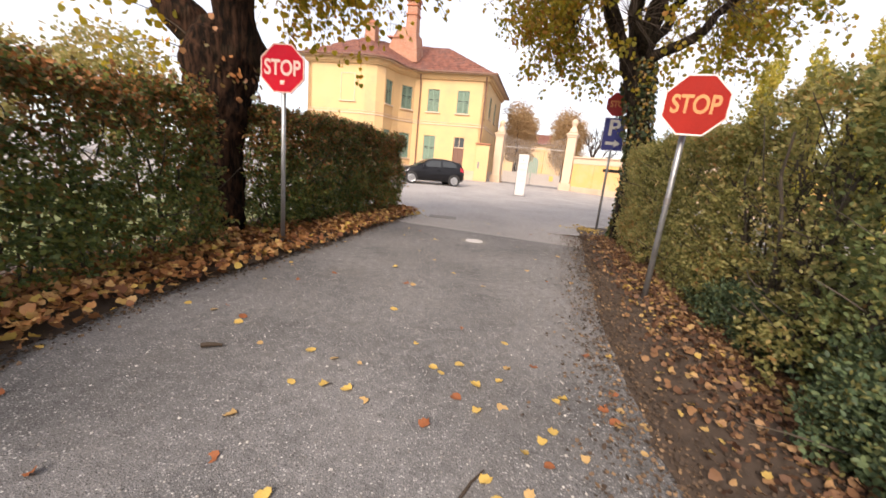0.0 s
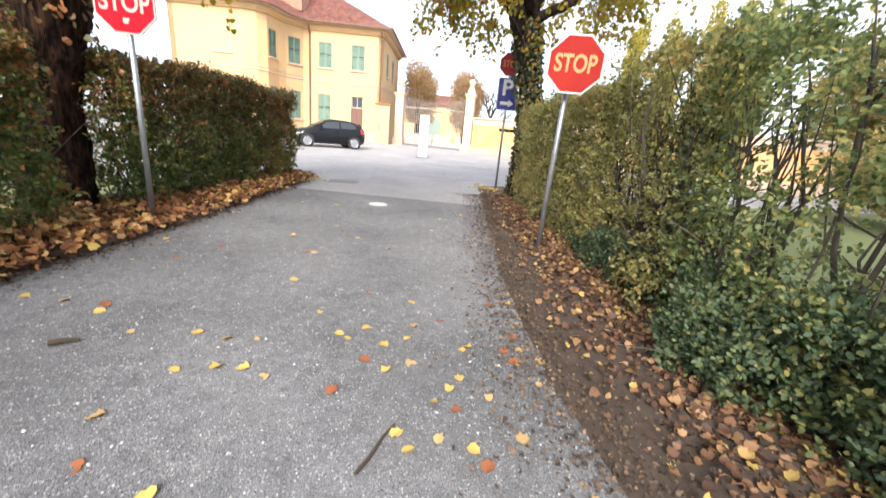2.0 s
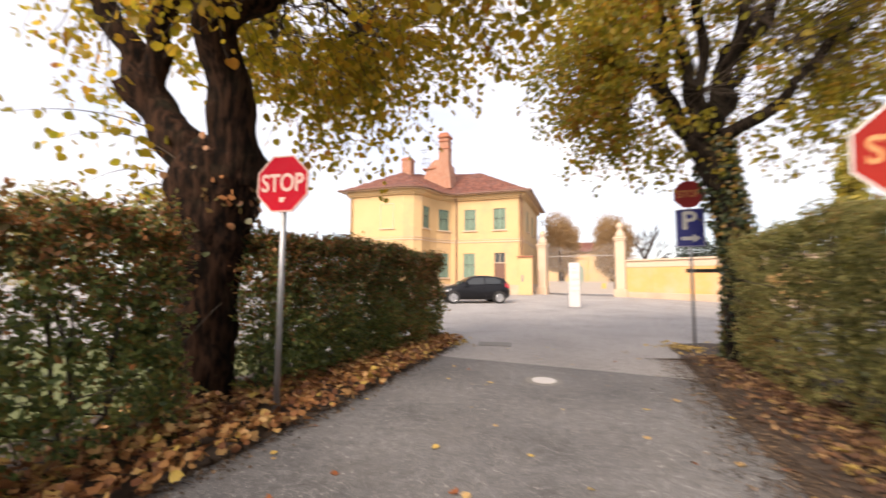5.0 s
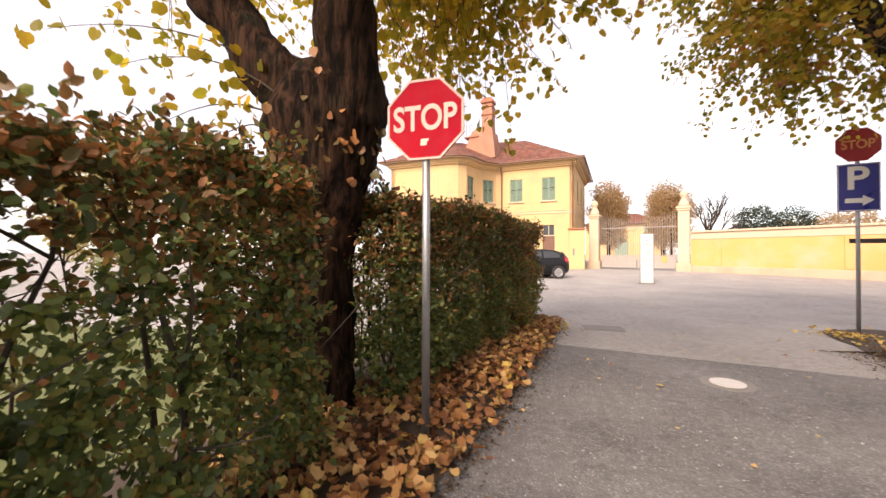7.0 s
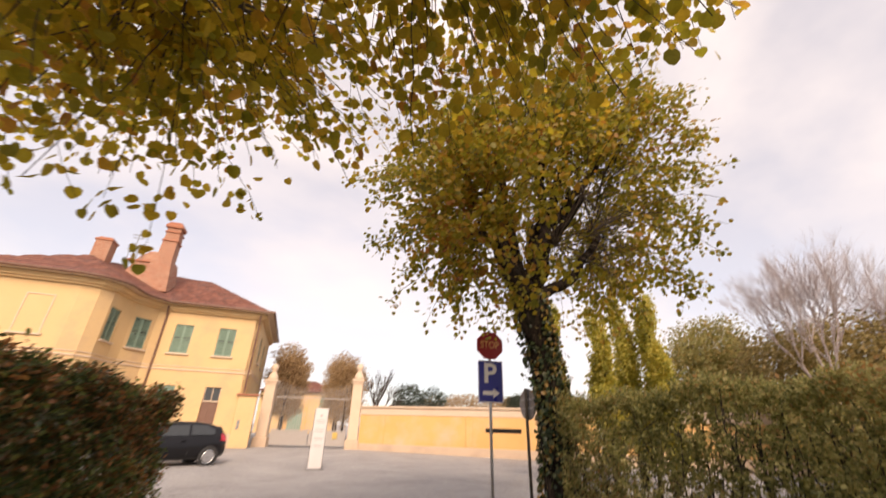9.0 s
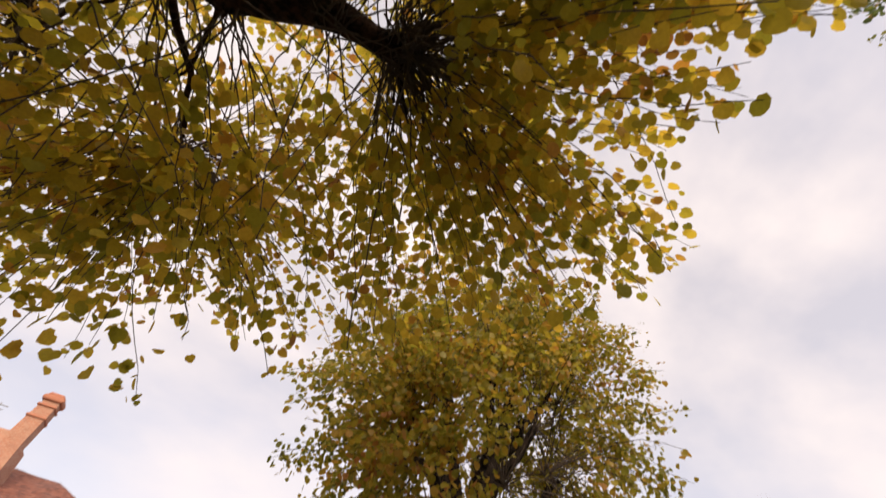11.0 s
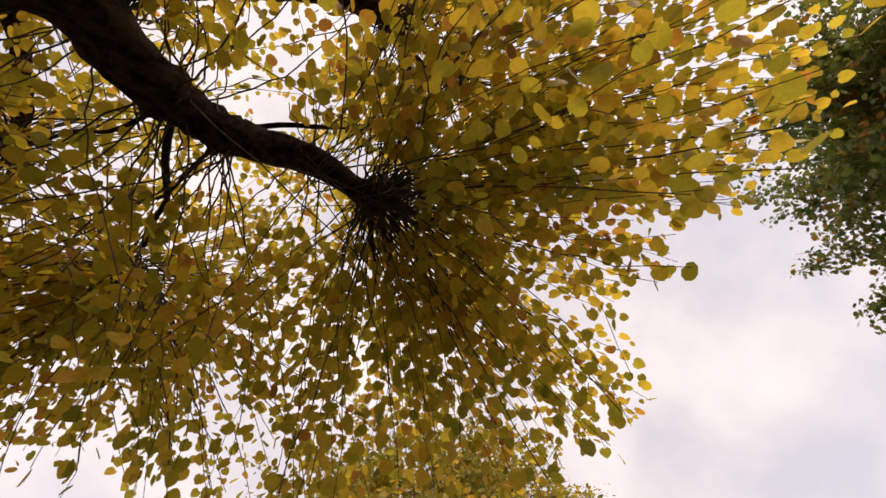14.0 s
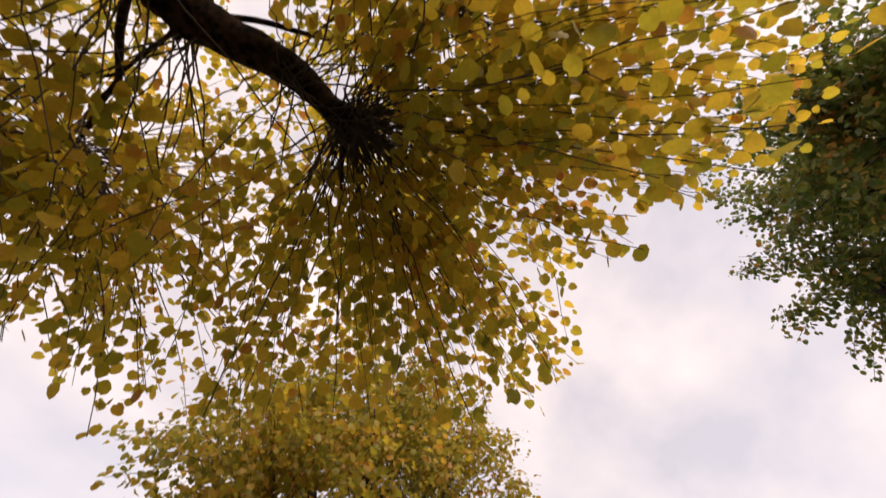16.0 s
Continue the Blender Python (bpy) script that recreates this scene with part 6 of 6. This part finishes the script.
for i, (x, y, h) in enumerate(((11.9, 12.3, 5.9), (14.0, 12.6, 6.9), (13.7, 11.4, 6.3), (16.2, 12.6, 7.2), (12.2, 14.6, 6.4))):
    poplar(x, y, h, i + 1)
leaf_tree("tree", 27.5, 14.5, 8.2, "rounded pale olive tree beyond the lawn", M_WILLOW, [(0, 0, 6.3, 2.4, 2.4), (-1.7, 0.4, 4.9, 1.8, 2.2), (1.7, -0.3, 5.0, 2.0, 2.2), (0.3, 0, 2.8, 2.8, 2.2)], 30000, 0.16, 0.22, 6, "trees beyond the lawn")
leaf_tree("tree", 27.0, 8.6, 7.0, "broad yellow-ochre tree beyond the lawn", M_GOLD, [(0, 0, 5.3, 3.4, 2.1), (-2.6, 1.6, 4.6, 2.6, 2.0), (2.6, -1.6, 5.0, 2.8, 2.0), (0, 0, 2.4, 4.2, 2.0)], 34000, 0.17, 0.25, 7, "trees beyond the lawn")
leaf_tree("tree", 21.0, 3.2, 5.2, "broad ochre and olive thicket beyond the lawn", M_GOLD, [(0, 0, 3.0, 3.0, 1.7), (-1.5, 2.6, 2.7, 2.4, 1.5), (1.5, -2.8, 3.0, 2.6, 1.7)], 30000, 0.15, 0.2, 8, "trees beyond the lawn")
leaf_tree("tree", 14.0, 4.4, 3.6, "low yellow-green shrubs behind the hedge", M_WILLOW, [(0, 0, 1.7, 2.0, 1.3), (0.6, -2.4, 1.8, 2.0, 1.3), (1.5, 2.6, 1.5, 1.8, 1.2)], 22000, 0.11, 0.1, 9, "trees beyond the lawn")
for i, (x, y, h, s) in enumerate(((-15.4, 21.0, 6.3, 14), (-20.5, 19.5, 5.8, 15))):
    leaf_tree("tree", x, y, h, "pale yellow tree behind the hedge", M_WILLOW, [(0, 0, h * 0.72, 2.2, 1.7), (1.5, 0.5, h * 0.6, 1.5, 1.5), (-1.5, -0.3, h * 0.6, 1.6, 1.5), (0, 0, h * 0.35, 2.0, 1.4)], 5000, 0.22, 0.2, s, "trees left of the drive")
# avenue behind the gate
AV = [(9.0, 40.5, 8.0), (10.1, 44.5, 8.0), (11.4, 49.0, 8.0), (13.4, 38.0, 7.2), (14.6, 42.5, 7.6), (16.2, 47.0, 7.8)]
for i, (x, y, h) in enumerate(AV):
    leaf_tree("tree", x, y, h, "clipped russet-brown tree lining the avenue", M_RUSSET, [(0, 0, h * 0.42, 1.7, 1.8), (0.1, 0, h * 0.64, 1.9, 1.9), (-0.2, 0.1, h * 0.84, 1.4, 1.2), (0.7, 0.2, h * 0.7, 1.2, 1.3)], 10000, 0.14, 0.16, 50 + i, "avenue trees")
leaf_tree("tree", 29.2, 54.0, 7.0, "dark rounded evergreen behind the garden wall", M_DARKTREE, [(0, 0, 4.9, 2.3, 2.0), (3.4, -1.2, 4.5, 2.2, 1.9), (0, 0, 2.6, 2.6, 2.0), (3.4, -1.2, 2.4, 2.6, 2.0)], 14000, 0.2, 0.25, 61, "trees behind the garden wall")
leaf_tree("tree", 37.5, 52.0, 6.0, "low russet trees behind the garden wall", M_RUSSET, [(0, 0, 4.1, 3.4, 1.9), (4.6, -3, 3.8, 3.2, 1.8), (-3.6, 2, 3.4, 2.6, 1.8), (1, -1, 2.0, 5.0, 1.8)], 15000, 0.22, 0.25, 62, "trees behind the garden wall")
leaf_tree("tree", 47.5, 44.0, 6.2, "russet and ochre trees behind the garden wall", M_RUSSET, [(0, 0, 4.0, 3.2, 1.9), (-4.0, 4, 3.5, 3.0, 1.8), (2, -5, 3.8, 3.2, 1.8), (0, 0, 2.0, 5.0, 1.8)], 15000, 0.22, 0.25, 64, "trees behind the garden wall")
leaf_tree("tree", 43.0, 46.5, 6.0, "small dark round tree behind the garden wall", M_DARKTREE, [(0, 0, 4.2, 2.0, 1.7)], 7000, 0.2, 0.22, 63, "trees behind the garden wall")


def bare_tree(x, y, h, seed, label, mat, spread=0.55, levels=5, r0=0.16):
    """A leafless tree: limbs that fork again and again into fine twigs."""
    rng = random.Random(seed)
    root = thing("bare_tree", Matrix.Translation((x, y, rise(y) - 0.02)), label, "tree")
    g, stem = Geo(), Geo()

    def grow(p, d, L, r, k):
        q = p + d * L
        mid = p.lerp(q, 0.5) + Vector((rng.uniform(-1, 1), rng.uniform(-1, 1), 0)) * L * 0.06
        (stem if k >= levels - 1 else g).tube([p, mid, q], [r, r * 0.85, r * 0.68], 6 if k > 2 else 4, 0, False)
        if k == 0:
            return
        for _ in range((4 if k > 2 and levels > 5 else 3) if k > 1 else 5):
            w = Vector((rng.gauss(0, 1), rng.gauss(0, 1), rng.gauss(0, 0.6)))
            grow(p.lerp(q, rng.uniform(0.6, 1.0)), (d + w * spread * 0.75 + Vector((0, 0, 0.12))).normalized(), L * rng.uniform(0.62, 0.82), r * 0.55, k - 1)
    grow(Vector((0, 0, 0)), Vector((0.02, 0, 1)), h * 0.27, r0, levels)
    part("trunk", stem, mat, root)
    tagged(part("branchwork", g, mat, root), kind="stuff")


bare_tree(23.0, 8.7, 12.5, 3, "tall leafless tree with fine grey-brown twigs", M_BARE, 0.36, 6, 0.10)
bare_tree(26.8, 6.6, 12.5, 4, "leafless tree with fine grey-brown twigs", M_BARE, 0.36, 6, 0.10)
bare_tree(14.2, 34.5, 8.6, 5, "dark pruned leafless tree by the gate", M_TWIG, 0.6, 4, 0.2)


# ---- parked car ----
def car():
    # rear wheel hub and front wheel hub give the axis
    rear, front = Vector((1.90, 22.85)), Vector((-0.52, 22.25))
    d = (front - rear).normalized()
    m = Matrix.Translation((rear.x, rear.y, rise(22.6))) @ Matrix.Rotation(math.atan2(d.y, d.x), 4, "Z")
    root = thing("car", m @ Matrix.Translation((0, -0.74, 0)), "glossy black small hatchback parked in the square", "car")
    # stations: x, half width, sill, belt, roof, half width at the roof
    ST = [(-0.66, 0.60, 0.42, 0.80, 0.82, 0.58), (-0.60, 0.72, 0.30, 0.92, 0.98, 0.62), (-0.35, 0.82, 0.24, 0.98, 1.32, 0.58), (0.0, 0.85, 0.22, 1.0, 1.42, 0.57), (0.5, 0.86, 0.20, 0.98, 1.47, 0.57),
          (1.1, 0.86, 0.20, 0.96, 1.47, 0.57), (1.5, 0.86, 0.20, 0.94, 1.40, 0.57), (1.95, 0.86, 0.20, 0.93, 1.14, 0.62), (2.25, 0.85, 0.21, 0.92, 0.95, 0.72), (2.8, 0.82, 0.24, 0.83, 0.86, 0.66), (3.15, 0.74, 0.30, 0.70, 0.73, 0.56), (3.28, 0.60, 0.38, 0.58, 0.60, 0.45)]
    v, f = [], []
    for x, w, s, b, r, wr in ST:
        half = [(0.0, s), (w * 0.8, s), (w * 0.97, s + 0.12), (w, (s + b) / 2), (w * 0.96, b - 0.03), (w * 0.9, b), (wr + (w * 0.9 - wr) * 0.35, b + (r - b) * 0.6), (wr, r - 0.04 * (r - b > 0.1)), (wr * 0.6, r), (0.0, r + 0.012)]
        v += [(x, y, z) for y, z in half] + [(x, -y, z) for y, z in half[-2:0:-1]]
    k = 18
    for i in range(len(ST) - 1):
        f += [(i * k + j, i * k + (j + 1) % k, (i + 1) * k + (j + 1) % k, (i + 1) * k + j) for j in range(k)]
    f += [tuple(range(k - 1, -1, -1)), tuple(range((len(ST) - 1) * k, len(ST) * k))]
    bodyw = part("body", Geo().add(v, f), M_CARPAINT, root, "glossy black bodywork", True)

    def side_pane(name, pts, mat, lift=0.012):
        for sgn in (1, -1):
            q = [(x, sgn * (y + lift), z + 0.004) for x, y, z in pts] + [(x, sgn * (y - 0.01), z) for x, y, z in pts]
            n_ = len(pts)
            fs = [tuple(range(n_)), tuple(range(2 * n_ - 1, n_ - 1, -1))] + [(i, n_ + i, n_ + (i + 1) % n_, (i + 1) % n_) for i in range(n_)]
            part(name, Geo().add(q, fs), mat, root)

    def wy(b, r, z, w=0.86, wr=0.57):
        t = (z - b) / (r - b)
        a = (w * 0.9, b), (wr + (w * 0.9 - wr) * 0.35, b + (r - b) * 0.6), (wr, r - 0.04)
        return float(np.interp(z, [p[1] for p in a], [p[0] for p in a]))
    side_pane("rear_side_window", [(-0.10, wy(1.0, 1.42, 1.04), 1.04), (0.72, wy(0.98, 1.47, 1.02), 1.02), (0.72, wy(0.98, 1.47, 1.37), 1.37), (0.18, wy(1.0, 1.44, 1.35), 1.35), (-0.12, wy(1.0, 1.4, 1.22), 1.22)], M_CARGLASS)
    side_pane("front_side_window", [(0.80, wy(0.97, 1.47, 1.01), 1.01), (1.86, wy(0.93, 1.2, 0.99), 0.99), (1.46, wy(0.94, 1.40, 1.32), 1.32), (0.80, wy(0.97, 1.47, 1.37), 1.37)], M_CARGLASS)
    side_pane("door_seam", [(0.74, 0.856, 0.36), (0.755, 0.856, 0.36), (0.755, 0.80, 0.95), (0.74, 0.80, 0.95)], M_DARK, 0.008)
    side_pane("door_handle", [(0.86, 0.848, 0.82), (1.04, 0.848, 0.82), (1.04, 0.845, 0.86), (0.86, 0.845, 0.86)], M_CARPAINT, 0.03)
    side_pane("tail_lamp", [(-0.60, 0.70, 0.80), (-0.36, 0.80, 0.86), (-0.34, 0.755, 1.10), (-0.52, 0.66, 1.02)], M_TAIL, 0.02)
    side_pane("head_lamp", [(2.75, 0.80, 0.66), (3.12, 0.735, 0.60), (3.08, 0.70, 0.70), (2.62, 0.775, 0.82)], M_HEAD, 0.02)
    side_pane("mirror", [(1.72, 0.86, 0.98), (1.86, 0.86, 0.98), (1.86, 0.86, 1.10), (1.74, 0.86, 1.10)], M_CARPAINT, 0.12)
    part("windscreen", Geo().add([(1.60, -0.52, 1.345), (1.60, 0.52, 1.345), (2.18, 0.66, 1.012), (2.18, -0.66, 1.012)], [(0, 1, 2, 3)]), M_CARGLASS, root)
    part("rear_window", Geo().add([(-0.36, -0.52, 1.325), (-0.36, 0.52, 1.325), (-0.612, 0.58, 0.995), (-0.612, -0.58, 0.995)], [(3, 2, 1, 0)]), M_CARGLASS, root)
    for x in (0.0, 2.49):
        for sgn in (1, -1):
            whl = part("wheel", Geo().turned([(0.20, -0.09), (0.285, -0.095), (0.305, -0.06), (0.305, 0.06), (0.285, 0.095), (0.20, 0.09)], 28), M_TYRE, root, "black tyre", True, Matrix.Translation((x, sgn * 0.775, 0.305)) @ Matrix.Rotation(-sgn * math.pi / 2, 4, "X"))
            part("rim", Geo().turned([(0.205, 0.075), (0.205, 0.098), (0.18, 0.088), (0.06, 0.096), (0.03, 0.102)], 24), M_DARK, whl)
            for q in range(7):
                a = 2 * math.pi * q / 7
                part("spoke", Geo().add([(math.cos(a + u) * r, math.sin(a + u) * r, z) for z in (0.099, 0.108) for r, u in ((0.02, -0.9), (0.19, -0.13), (0.19, 0.13), (0.02, 0.9))], [(0, 1, 2, 3), (7, 6, 5, 4), (0, 4, 5, 1), (1, 5, 6, 2), (2, 6, 7, 3)]), M_ALLOY, whl)
            part("wheel_ring", Geo().turned([(0.188, 0.097), (0.205, 0.106), (0.216, 0.097)], 24), M_ALLOY, whl)
            part("wheel_arch", Geo().turned([(0.345, -0.03), (0.345, 0.022)], 28), M_DARK, root, at=Matrix.Translation((x, sgn * 0.845, 0.315)) @ Matrix.Rotation(-sgn * math.pi / 2, 4, "X"))


car()
